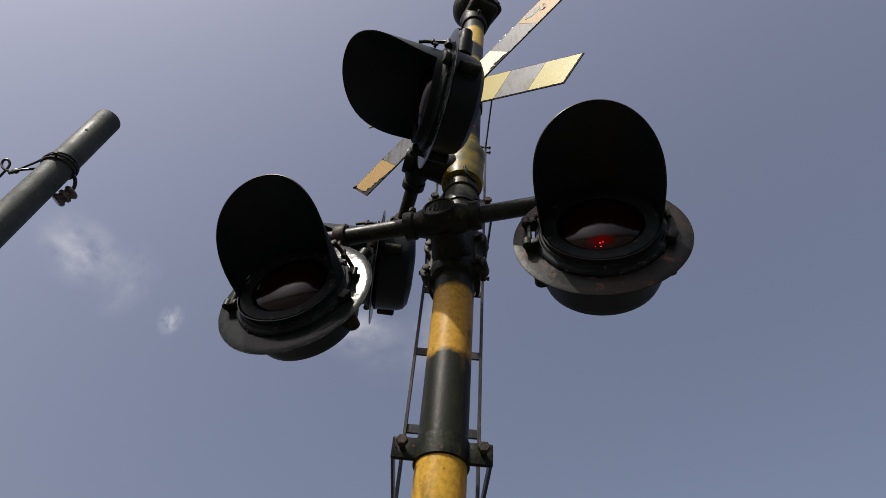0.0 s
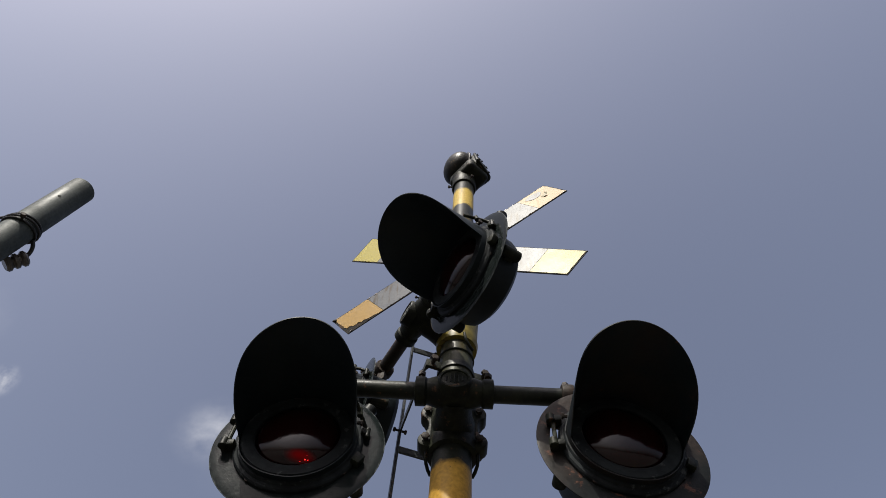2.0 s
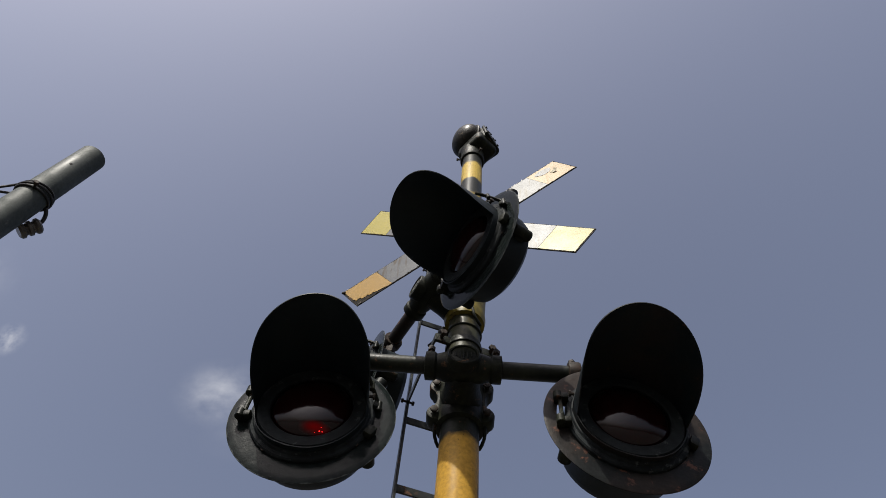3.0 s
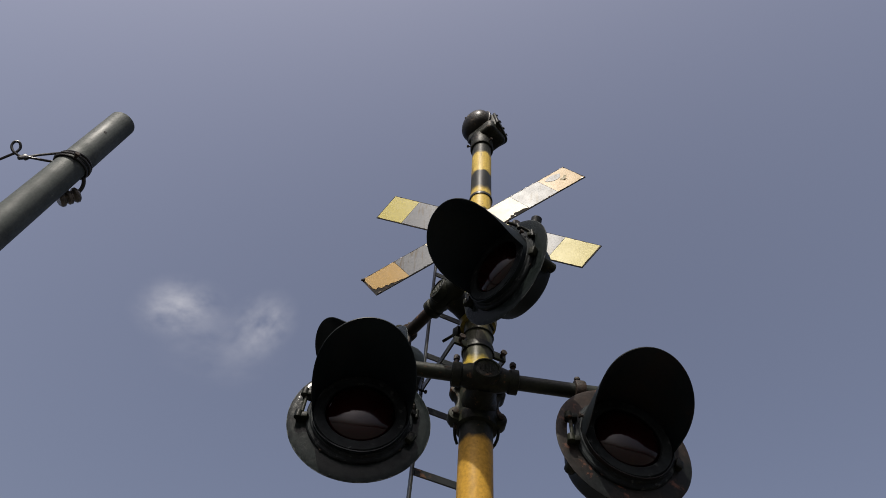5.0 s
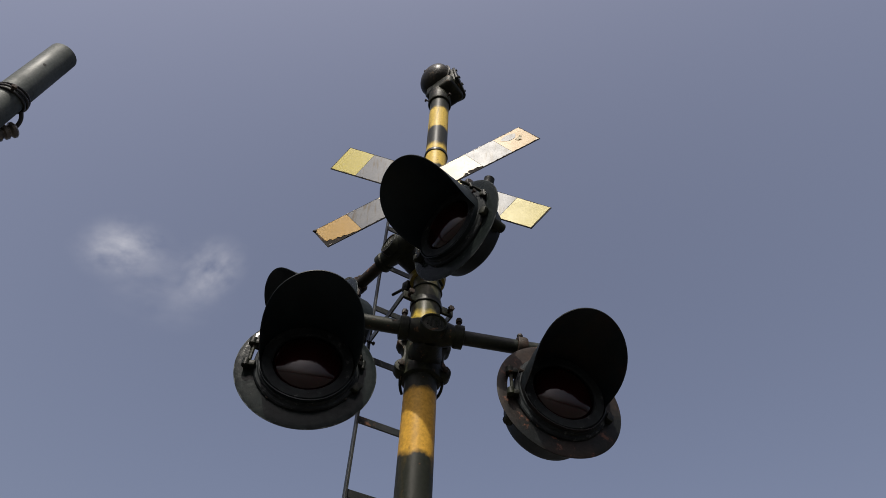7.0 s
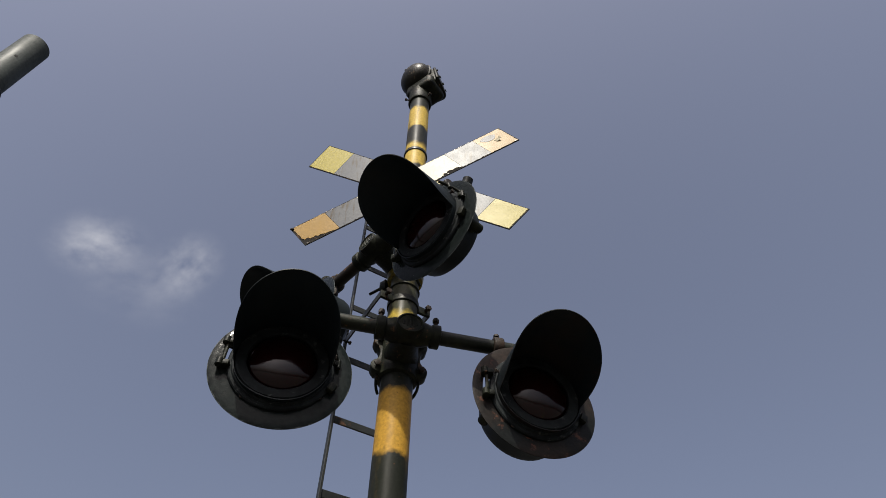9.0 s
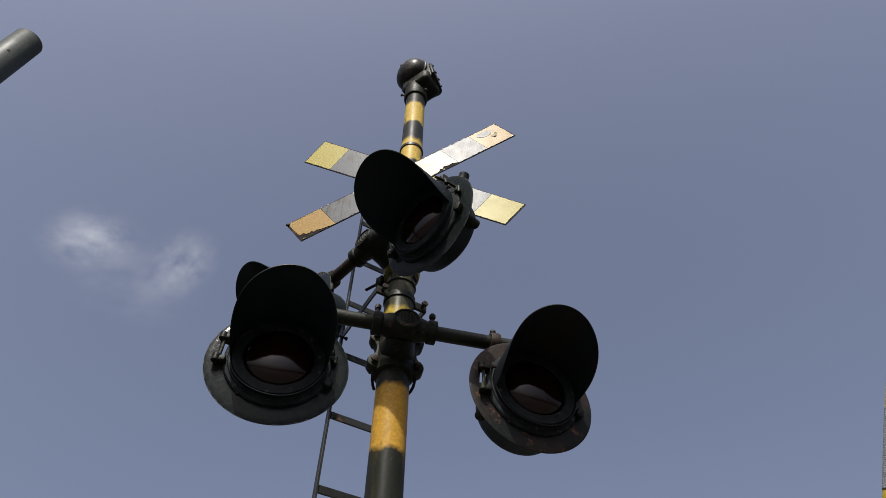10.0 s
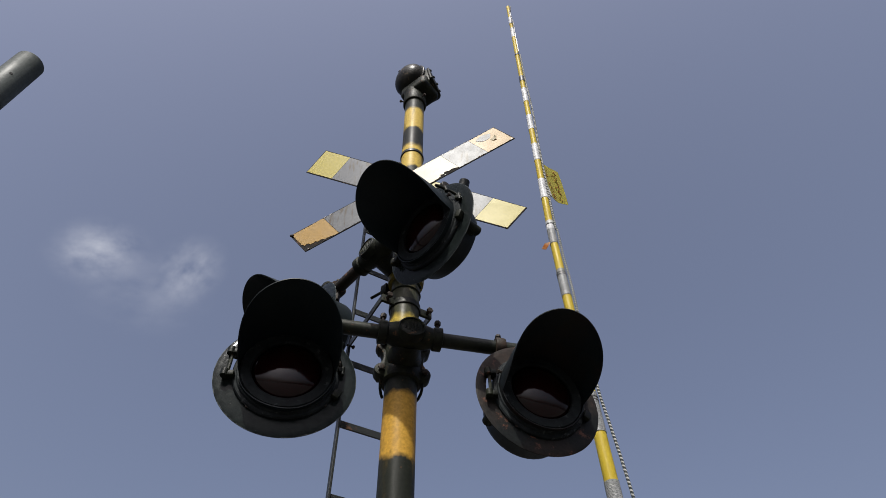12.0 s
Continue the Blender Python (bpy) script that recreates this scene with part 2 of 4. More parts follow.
M_GROUND = material("asphalt_ground", (0.055, 0.054, 0.052), 0.9, second=(0.075, 0.072, 0.068), cover=0.5, scale=0.6, grain=30, bump=0.3)


def glass_red():
    m = material("red_lens", (0.0065, 0.0007, 0.0009), 0.07, second=(0.0045, 0.0005, 0.0006), cover=0.4, grain=34.0, bump=0.30, fine=0.05, spec=0.26)
    b = m.node_tree.nodes["Principled BSDF"]
    b.inputs["IOR"].default_value = 1.5
    return m


M_LENS = glass_red()
LEDS = []
M_LED = bpy.data.materials.new('red_light')
M_LED.use_nodes = True
M_LED.node_tree.nodes['Principled BSDF'].inputs['Base Color'].default_value = (0.3, 0.01, 0.01, 1)
M_LED.node_tree.nodes['Principled BSDF'].inputs['Emission Color'].default_value = (1.0, 0.02, 0.02, 1)
M_LED.node_tree.nodes['Principled BSDF'].inputs['Emission Strength'].default_value = 2.0


def lens_glow_material():
    """Painted lens glow: red emission that fades out from the middle of the patch."""
    m = bpy.data.materials.new("painted_lens_glow")
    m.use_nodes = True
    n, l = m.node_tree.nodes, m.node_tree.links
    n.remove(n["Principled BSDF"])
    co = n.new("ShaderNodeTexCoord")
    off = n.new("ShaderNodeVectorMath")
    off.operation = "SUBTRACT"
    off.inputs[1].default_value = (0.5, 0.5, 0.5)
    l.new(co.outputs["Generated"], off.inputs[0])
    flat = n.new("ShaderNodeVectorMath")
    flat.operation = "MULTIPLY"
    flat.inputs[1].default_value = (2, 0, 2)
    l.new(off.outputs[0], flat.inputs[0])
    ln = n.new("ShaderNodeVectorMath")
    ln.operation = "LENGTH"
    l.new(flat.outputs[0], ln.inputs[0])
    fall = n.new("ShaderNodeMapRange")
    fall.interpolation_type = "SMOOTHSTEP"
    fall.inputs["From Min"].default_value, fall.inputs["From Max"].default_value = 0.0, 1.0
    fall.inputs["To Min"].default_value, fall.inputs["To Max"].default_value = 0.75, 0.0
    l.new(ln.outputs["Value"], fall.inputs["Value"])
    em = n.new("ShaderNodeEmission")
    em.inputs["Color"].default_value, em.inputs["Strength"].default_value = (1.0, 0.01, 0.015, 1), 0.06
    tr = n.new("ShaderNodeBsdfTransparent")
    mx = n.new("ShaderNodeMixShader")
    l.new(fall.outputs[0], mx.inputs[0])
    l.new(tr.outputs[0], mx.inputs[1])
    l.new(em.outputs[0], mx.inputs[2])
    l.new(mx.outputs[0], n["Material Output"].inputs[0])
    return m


M_GLOW = lens_glow_material()


def rope_material():
    m = material("twisted_rope", (0.5, 0.5, 0.48), 0.8)
    n, l = m.node_tree.nodes, m.node_tree.links
    uv = n.new("ShaderNodeUVMap")
    w = n.new("ShaderNodeTexWave")
    w.wave_type, w.bands_direction = "BANDS", "DIAGONAL"
    w.inputs["Scale"].default_value = 1.0
    l.new(uv.outputs[0], w.inputs["Vector"])
    r = n.new("ShaderNodeValToRGB")
    r.color_ramp.elements[0].position, r.color_ramp.elements[0].color = 0.60, (0.015, 0.02, 0.02, 1)
    r.color_ramp.elements[1].position, r.color_ramp.elements[1].color = 0.70, (0.24, 0.24, 0.23, 1)
    l.new(w.outputs[0], r.inputs[0])
    l.new(r.outputs[0], n["Principled BSDF"].inputs["Base Color"])
    return m


M_ROPE = rope_material()


# ---- mesh helpers ----
def part(name, bm, mat, parent=None, label="", m=None, smooth=35.0):
    """Links a bmesh as one mesh object under a thing or a part."""
    me = bpy.data.meshes.new(name)
    bmesh.ops.recalc_face_normals(bm, faces=bm.faces)
    bm.to_mesh(me)
    bm.free()
    me.materials.append(mat)
    me.shade_smooth()
    me.set_sharp_from_angle(angle=radians(smooth))
    ob = new(name, me)
    if parent is not None:
        ob.parent = parent
    if m is not None:
        ob.matrix_basis = m
    if label:
        tagged(ob, label)
    return ob


def thing(name, m, label, category, group="", kind=""):
    ob = new(name)
    ob.empty_display_size = 0.05
    ob.matrix_basis = m
    return tagged(ob, label, category, group, kind)


def frame_for(d):
    return Vector(d).normalized().to_track_quat("Z", "Y").to_matrix().to_4x4()


def revolve(bm, profile, m=Matrix(), seg=40):
    """Turns (radius, height) pairs about the local z axis."""
    rings = []
    for r, h in profile:
        if r < 1e-5:
            rings.append([bm.verts.new(m @ Vector((0, 0, h)))])
        else:
            rings.append([bm.verts.new(m @ Vector((r * math.cos(2 * math.pi * i / seg), r * math.sin(2 * math.pi * i / seg), h)))
                          for i in range(seg)])
    for a, b in zip(rings, rings[1:]):
        for i in range(seg):
            j = (i + 1) % seg
            if len(a) == 1 and len(b) == 1:
                continue
            if len(a) == 1:
                bm.faces.new((a[0], b[j], b[i]))
            elif len(b) == 1:
                bm.faces.new((a[i], a[j], b[0]))
            else:
                bm.faces.new((a[i], a[j], b[j], b[i]))
    return bm


def rod(bm, p, q, r, seg=14, r2=None, bev=0.0):
    """A capped round bar from p to q."""
    p, q = Vector(p), Vector(q)
    r2 = r if r2 is None else r2
    m = Matrix.Translation(p) @ frame_for(q - p)
    h = (q - p).length
    c = min(bev, h * 0.4)
    prof = [(0, 0), (r - c, 0), (r, c), (r2, h - c), (r2 - c, h), (0, h)] if c else [(0, 0), (r, 0), (r2, h), (0, h)]
    return revolve(bm, prof, m, seg)


def box(bm, size, m=Matrix(), bev=0.004, seg=2):
    g = bmesh.ops.create_cube(bm, size=1.0, matrix=m @ Matrix.Diagonal((*size, 1)))
    if bev:
        edges = list({e for v in g["verts"] for e in v.link_edges})
        bmesh.ops.bevel(bm, geom=edges, offset=bev, segments=seg, affect="EDGES", profile=0.5)
    return bm


def sweep(bm, pts, r, seg=8, uv_len=0.0):
    """A round bar along a line of points."""
    pts = [Vector(p) for p in pts]
    rings, run = [], [0.0]
    for i, p in enumerate(pts):
        d = (pts[min(i + 1, len(pts) - 1)] - pts[max(i - 1, 0)]).normalized()
        x = d.orthogonal().normalized() if i == 0 else (side - side.dot(d) * d).normalized()
        side, y = x, d.cross(x)
        if i:
            run.append(run[-1] + (p - pts[i - 1]).length)
        rings.append([bm.verts.new(p + r * (math.cos(2 * math.pi * k / seg) * x + math.sin(2 * math.pi * k / seg) * y)) for k in range(seg)])
    uv = bm.loops.layers.uv.verify()
    for i, (a, b) in enumerate(zip(rings, rings[1:])):
        for k in range(seg):
            j = (k + 1) % seg
            f = bm.faces.new((a[k], a[j], b[j], b[k]))
            if uv_len:
                for lp, (u, v) in zip(f.loops, ((k, run[i]), (k + 1, run[i]), (k + 1, run[i + 1]), (k, run[i + 1]))):
                    lp[uv].uv = (u / seg * 0.6, v / uv_len * 0.6)
    bm.faces.new(rings[0][::-1])
    bm.faces.new(rings[-1])
    return bm


def eased(pts, n=5):
    """A smooth line through the points."""
    p = [Vector(q) for q in pts]
    p = [2 * p[0] - p[1]] + p + [2 * p[-1] - p[-2]]
    out = []
    for a, b, c, d in zip(p, p[1:], p[2:], p[3:]):
        for i in range(n):
            t = i / n
            out.append(0.5 * (2 * b + (c - a) * t + (2 * a - 5 * b + 4 * c - d) * t * t + (3 * b - a - 3 * c + d) * t * t * t))
    return out + [p[-2]]


def strap(bm, pts, width, thick, across):
    """A flat bar along a line of points; across: the direction of its width."""
    pts, w = [Vector(p) for p in pts], Vector(across).normalized()
    rings = []
    for i, p in enumerate(pts):
        d = (pts[min(i + 1, len(pts) - 1)] - pts[max(i - 1, 0)]).normalized()
        nrm = d.cross(w).normalized()
        rings.append([bm.verts.new(p + a * w * width / 2 + b * nrm * thick / 2) for a, b in ((-1, -1), (1, -1), (1, 1), (-1, 1))])
    for a, b in zip(rings, rings[1:]):
        for k in range(4):
            j = (k + 1) % 4
            bm.faces.new((a[k], a[j], b[j], b[k]))
    bm.faces.new(rings[0][::-1])
    bm.faces.new(rings[-1])
    return bm


def bolt(parent, p, d, r=0.009, h=0.022, name="bolt", mat=None):
    """A hexagon-headed bolt with a shank, its head at p + d."""
    bm = bmesh.new()
    m = Matrix.Translation(p) @ frame_for(d)
    revolve(bm, [(0, 0), (r * 0.55, 0), (r * 0.55, h * 0.6), (r, h * 0.6), (r, h * 0.93), (r * 0.8, h), (0, h)], m, 6)
    return part(name, bm, mat or M_BOLT, parent)


# ---- ground ----
bm = bmesh.new()
bmesh.ops.create_grid(bm, x_segments=8, y_segments=8, size=1500)
tagged(part("ground", bm, M_GROUND), "dark weathered asphalt ground round the crossing", "ground", kind="structure")


# ---- signal mast: pole, castings, cross arms, bracket clamps ----
POLE_R = 0.0545
DIR_LOW, OUT_LOW = Vector((0.948, 0.318, 0)), Vector((0.318, -0.948, 0))
DIR_UP, OUT_UP = Vector((0.743, -0.669, 0)), Vector((-0.669, -0.743, 0))
ARM_OFF, ARM_LOW_Z, ARM_UP_Z = 0.155, 2.714, 3.20


def clamp_casting(mast, z, along, out, length, tall, mat, shell_mat, flanged=(-1, 1)):
    """The iron casting that holds a cross arm in front of the pole: half shell, sleeve with collars, round cap, ears with bolts."""
    turn = Matrix((( along.x, out.x, 0, 0), (along.y, out.y, 0, 0), (0, 0, 1, 0), (0, 0, 0, 1)))
    base = Matrix.Translation((0, 0, z)) @ turn
    bm = bmesh.new()
    lo, hi = -0.085, tall - 0.085
    revolve(bm, [(POLE_R + 0.001, lo), (POLE_R + 0.014, lo + 0.004), (POLE_R + 0.018, lo + 0.03), (POLE_R + 0.015, lo + 0.06),
                 (POLE_R + 0.019, hi - 0.06), (POLE_R + 0.022, hi - 0.02), (POLE_R + 0.016, hi - 0.004), (POLE_R + 0.001, hi)], base, 36)
    part("clamp_shell", bm, shell_mat, mast)
    bm = bmesh.new()
    # web from shell to sleeve
    revolve(bm, [(0, 0.03), (0.056, 0.034), (0.060, 0.050), (0.054, 0.070), (0.050, 0.090), (0.047, 0.115), (0.044, 0.145), (0, 0.150)],
            base @ pose(0, 0, -0.004, -90, 0, 0), 28)
    # sleeve round the arm
    s = base @ pose(0, ARM_OFF, 0, 0, 90, 0)
    h = length / 2
    revolve(bm, [(0.026, -h), (0.040, -h + 0.003), (0.040, -h + 0.028), (0.035, -h + 0.034), (0.042, -0.05), (0.044, 0), (0.042, 0.05),
                 (0.035, h - 0.034), (0.040, h - 0.028), (0.040, h - 0.003), (0.026, h)], s, 32)
    cast = part("casting", bm, mat, mast, "black cast-iron arm bracket")
    # round cap with raised rim and lettering bars, proud of the sleeve
    face = base @ pose(0, ARM_OFF, -0.006, -86, 0, 0)
    bm = bmesh.new()
    revolve(bm, [(0.0, 0.050), (0.034, 0.050), (0.036, 0.049), (0.037, 0.053), (0.042, 0.053), (0.045, 0.049), (0.046, 0.020), (0, 0.020)], face, 36)
    for k in (-0.022, -0.011, 0, 0.011, 0.022):
        box(bm, (0.004, 0.044 - 1.0 * abs(k), 0.003), face @ pose(k, 0, 0.051), 0.001, 1)
    part("cap", bm, mat, cast)
    # flanges on both sides of the shell, waisted between an upper and a lower lobe, with through bolts
    for sx in flanged:
        side = [(POLE_R - 0.004, lo + 0.006), (POLE_R + 0.012, lo + 0.006)]
        side += [(POLE_R + 0.018 + 0.024 * math.cos(a), lo + 0.036 + 0.026 * math.sin(a)) for a in [radians(-75 + 15 * q) for q in range(11)]]
        side += [(POLE_R + 0.019 - 0.004 * math.sin(math.pi * q / 6), lo + 0.066 + 0.046 * q / 6) for q in range(1, 6)]
        side += [(POLE_R + 0.018 + 0.022 * math.cos(a), lo + 0.146 + 0.028 * math.sin(a)) for a in [radians(-75 + 15 * q) for q in range(11)]]
        side += [(POLE_R + 0.010, hi - 0.012), (POLE_R - 0.004, hi - 0.012)]
        bm = bmesh.new()
        fr = [bm.verts.new(base @ Vector((sx * x, 0.034, z))) for x, z in side]
        bk = [bm.verts.new(base @ Vector((sx * x, -0.012, z))) for x, z in side]
        rims = [bm.faces.new(fr), bm.faces.new(bk[::-1])]
        for q in range(len(side)):
            bm.faces.new((fr[q], fr[(q + 1) % len(side)], bk[(q + 1) % len(side)], bk[q]))
        bmesh.ops.recalc_face_normals(bm, faces=bm.faces)
        bmesh.ops.bevel(bm, geom=[e for f in rims for e in f.edges], offset=0.006, segments=2, affect="EDGES", profile=0.5)
        part("flange", bm, mat, cast)
        for zz in (lo + 0.036, lo + 0.146):
            c = base @ pose(sx * (POLE_R + 0.020), 0.0, zz)
            bolt(cast, c @ Vector((0, 0.032, 0)), base.to_3x3() @ Vector((0, 1, 0)), 0.012, 0.016)
            bolt(cast, c @ Vector((0, -0.010, 0)), base.to_3x3() @ Vector((0, -1, 0)), 0.010, 0.024)
    for sx in (-1, 1):
        bolt(cast, base @ Vector((sx * (h - 0.015), ARM_OFF + 0.004, 0.034)), (0, 0, 1), 0.011, 0.044)
        # U bolt round the back, seen below the lobes
        bm = bmesh.new()
        drop = [(POLE_R + 0.016, 0.012, lo + 0.02), (POLE_R + 0.016, 0.008, lo - 0.008), (POLE_R + 0.014, 0.0, lo - 0.022), (POLE_R + 0.009, -0.014, lo - 0.031), (POLE_R + 0.002, -0.030, lo - 0.034)]
        sweep(bm, [base @ Vector((sx * x, y, z)) for x, y, z in drop], 0.0050, 10)
        part("u_bolt", bm, mat, cast)
    return base


def ring_clamp(mast, z, r=POLE_R, tall=0.03, mat=None):
    bm = bmesh.new()
    revolve(bm, [(r + 0.0005, -tall / 2), (r + 0.005, -tall / 2 + 0.002), (r + 0.006, 0), (r + 0.005, tall / 2 - 0.002), (r + 0.0005, tall / 2)],
            pose(0, 0, z), 36)
    return part("collar", bm, mat or M_PIPE, mast)


LADDER_L, LADDER_R = Vector((-0.249, 0.170, 0)), Vector((-0.088, 0.288, 0))
LADDER_ALONG = (LADDER_R - LADDER_L).normalized()
LADDER_OUT = Vector((-LADDER_ALONG.y, LADDER_ALONG.x, 0))


def signal_mast():
    mast = thing("signal_mast", pose(0, 0, 0), "steel signal mast painted in yellow and black bands", "signal mast")
    bm = bmesh.new()
    revolve(bm, [(0, 0), (POLE_R, 0)] + [(POLE_R, 0.25 * k) for k in range(1, 19)] + [(POLE_R, 4.72), (0, 4.72)], Matrix(), 48)
    part("pole", bm, M_MAST, mast)
    bm = bmesh.new()
    revolve(bm, [(0, 0.002), (0.17, 0.002), (0.17, 0.022), (0.165, 0.026), (0.075, 0.03), (0.066, 0.09), (POLE_R, 0.095)], Matrix(), 40)
    part("base_flange", bm, M_CAST, mast)
    for z, tall in ((2.978, 0.016), (3.235, 0.022), (3.335, 0.022), (4.075, 0.022), (3.06, 0.008)):
        ring_clamp(mast, z, tall=tall)
    clamp_casting(mast, ARM_LOW_Z, DIR_LOW, OUT_LOW, 0.215, 0.20, M_CAST, M_CAST)
    clamp_casting(mast, ARM_UP_Z, DIR_UP, OUT_UP, 0.215, 0.22, M_CAST, M_OLIVE, (-1,))
    for z, along, out, a, b, mat in ((ARM_LOW_Z, DIR_LOW, OUT_LOW, -0.43, 0.47, M_PIPE), (ARM_UP_Z, DIR_UP, OUT_UP, -0.34, 0.42, M_RUSTPIPE)):
        bm = bmesh.new()
        o = out * ARM_OFF + Vector((0, 0, z))
        rod(bm, o + along * a, o + along * b, 0.0245, 24, bev=0.003)
        part("cross_arm", bm, mat, mast)
        for sgn, at in ((-1, -0.295 if z < 3 else -0.262), (1, 0.305 if z < 3 else 0.25)):
            bm = bmesh.new()
            c = Matrix.Translation(o + along * at) @ frame_for(along)
            revolve(bm, [(0.0246, -0.017), (0.034, -0.016), (0.036, -0.012), (0.036, 0.012), (0.034, 0.016), (0.0246, 0.017)], c, 24)
            box(bm, (0.030, 0.030, 0.05), Matrix.Translation(o + along * at + Vector((0, 0, -0.045))), 0.006, 2)
            clamp = part("arm_clamp", bm, M_BOLT, mast, "rusty arm clamp")
            bolt(clamp, o + along * at + Vector((0, 0, 0.032)), (0, 0, 1), 0.010, 0.026)
            bolt(clamp, o + along * at + out * 0.012 + Vector((0, 0, -0.06)), out, 0.010, 0.024)
    # two-piece clamps whose straps reach back to the ladder
    for z in (2.085, 2.985, 3.89):
        low = z < 2.5
        ring_clamp(mast, z, tall=0.055 if low else 0.03, mat=M_CAST)
        for s, rail in ((-1, LADDER_L), (1, LADDER_R)):
            ear = LADDER_ALONG * s * (POLE_R + 0.030) - LADDER_OUT * 0.02
            bm = bmesh.new()
            turn = Matrix.Rotation(math.atan2(LADDER_ALONG.y, LADDER_ALONG.x), 4, "Z")
            box(bm, (0.062, 0.012, 0.05 if low else 0.035), Matrix.Translation(ear * 0.88 + Vector((0, 0, z))) @ turn, 0.003, 2)
            part("clamp_ear", bm, M_CAST, mast)
            bolt(mast, ear + Vector((0, 0, z)) - LADDER_OUT * 0.006, -LADDER_OUT, 0.013, 0.026)
            bm = bmesh.new()
            tip = ear + LADDER_ALONG * s * 0.018
            strap(bm, [tip + Vector((0, 0, z)), tip + LADDER_OUT * 0.05 + Vector((0, 0, z)), rail - LADDER_OUT * 0.01 + Vector((0, 0, z))],
                  0.03, 0.006, (0, 0, 1))
            part("stay_strap", bm, M_LADDER, mast)
    # small clamp with a stub under the upper casting
    for p, q in (((-0.08, 0.02, 3.13), (-0.15, 0.06, 3.13)),):
        bm = bmesh.new()
        rod(bm, p, q, 0.006, 10)
        box(bm, (0.03, 0.03, 0.05), pose(-0.085, 0.022, 3.125, 0, 0, -30), 0.004, 2)
        part("stub_bolt", bm, M_CAST, mast)
    return mast


def ladder():
    lad = thing("mast_ladder", pose(*LADDER_L), "narrow black steel ladder strapped behind the signal mast", "ladder")
    for p, top in ((Vector(), 3.935), (LADDER_R - LADDER_L, 3.935)):
        bm = bmesh.new()
        box(bm, (0.022, 0.009, top), Matrix.Translation(p + Vector((0, 0, top / 2 + 0.001))) @ Matrix.Rotation(math.atan2(LADDER_ALONG.y, LADDER_ALONG.x) + 1.57, 4, "Z"), 0.0015, 1)
        part("rail", bm, M_LADDER, lad)
    for k in range(13):
        z = 2.622 + 0.278 * (k - 8)
        bm = bmesh.new()
        mid = (LADDER_R - LADDER_L) / 2
        box(bm, ((LADDER_R - LADDER_L).length, 0.007, 0.028), Matrix.Translation(mid + Vector((0, 0, z))) @ Matrix.Rotation(math.atan2(LADDER_ALONG.y, LADDER_ALONG.x), 4, "Z"), 0.001, 1)
        part("rung", bm, M_LADDER, lad)
    for z in (2.985, 3.86, 3.905):
        for p in (Vector(), LADDER_R - LADDER_L):
            bolt(lad, p + Vector((0, 0, z)) + LADDER_ALONG * 0.004, LADDER_ALONG, 0.008, 0.02)
            bolt(lad, p + Vector((0, 0, z)) - LADDER_ALONG * 0.004, -LADDER_ALONG, 0.008, 0.02)
    return lad


# ---- signal lamps ----
HOOD_R, HOOD_TOP, HOOD_LOW, HOOD_FLARE, HOOD_DROOP = 0.1335, 0.281, 0.037, 0.055, 0.135


def hood_length(phi):
    # a slanting cut, from the long broad crown back to the ring a little below mid height
    return HOOD_LOW + (HOOD_TOP - HOOD_LOW) * max(0.0, (math.sin(phi) + 0.17) / 1.17) ** 0.533


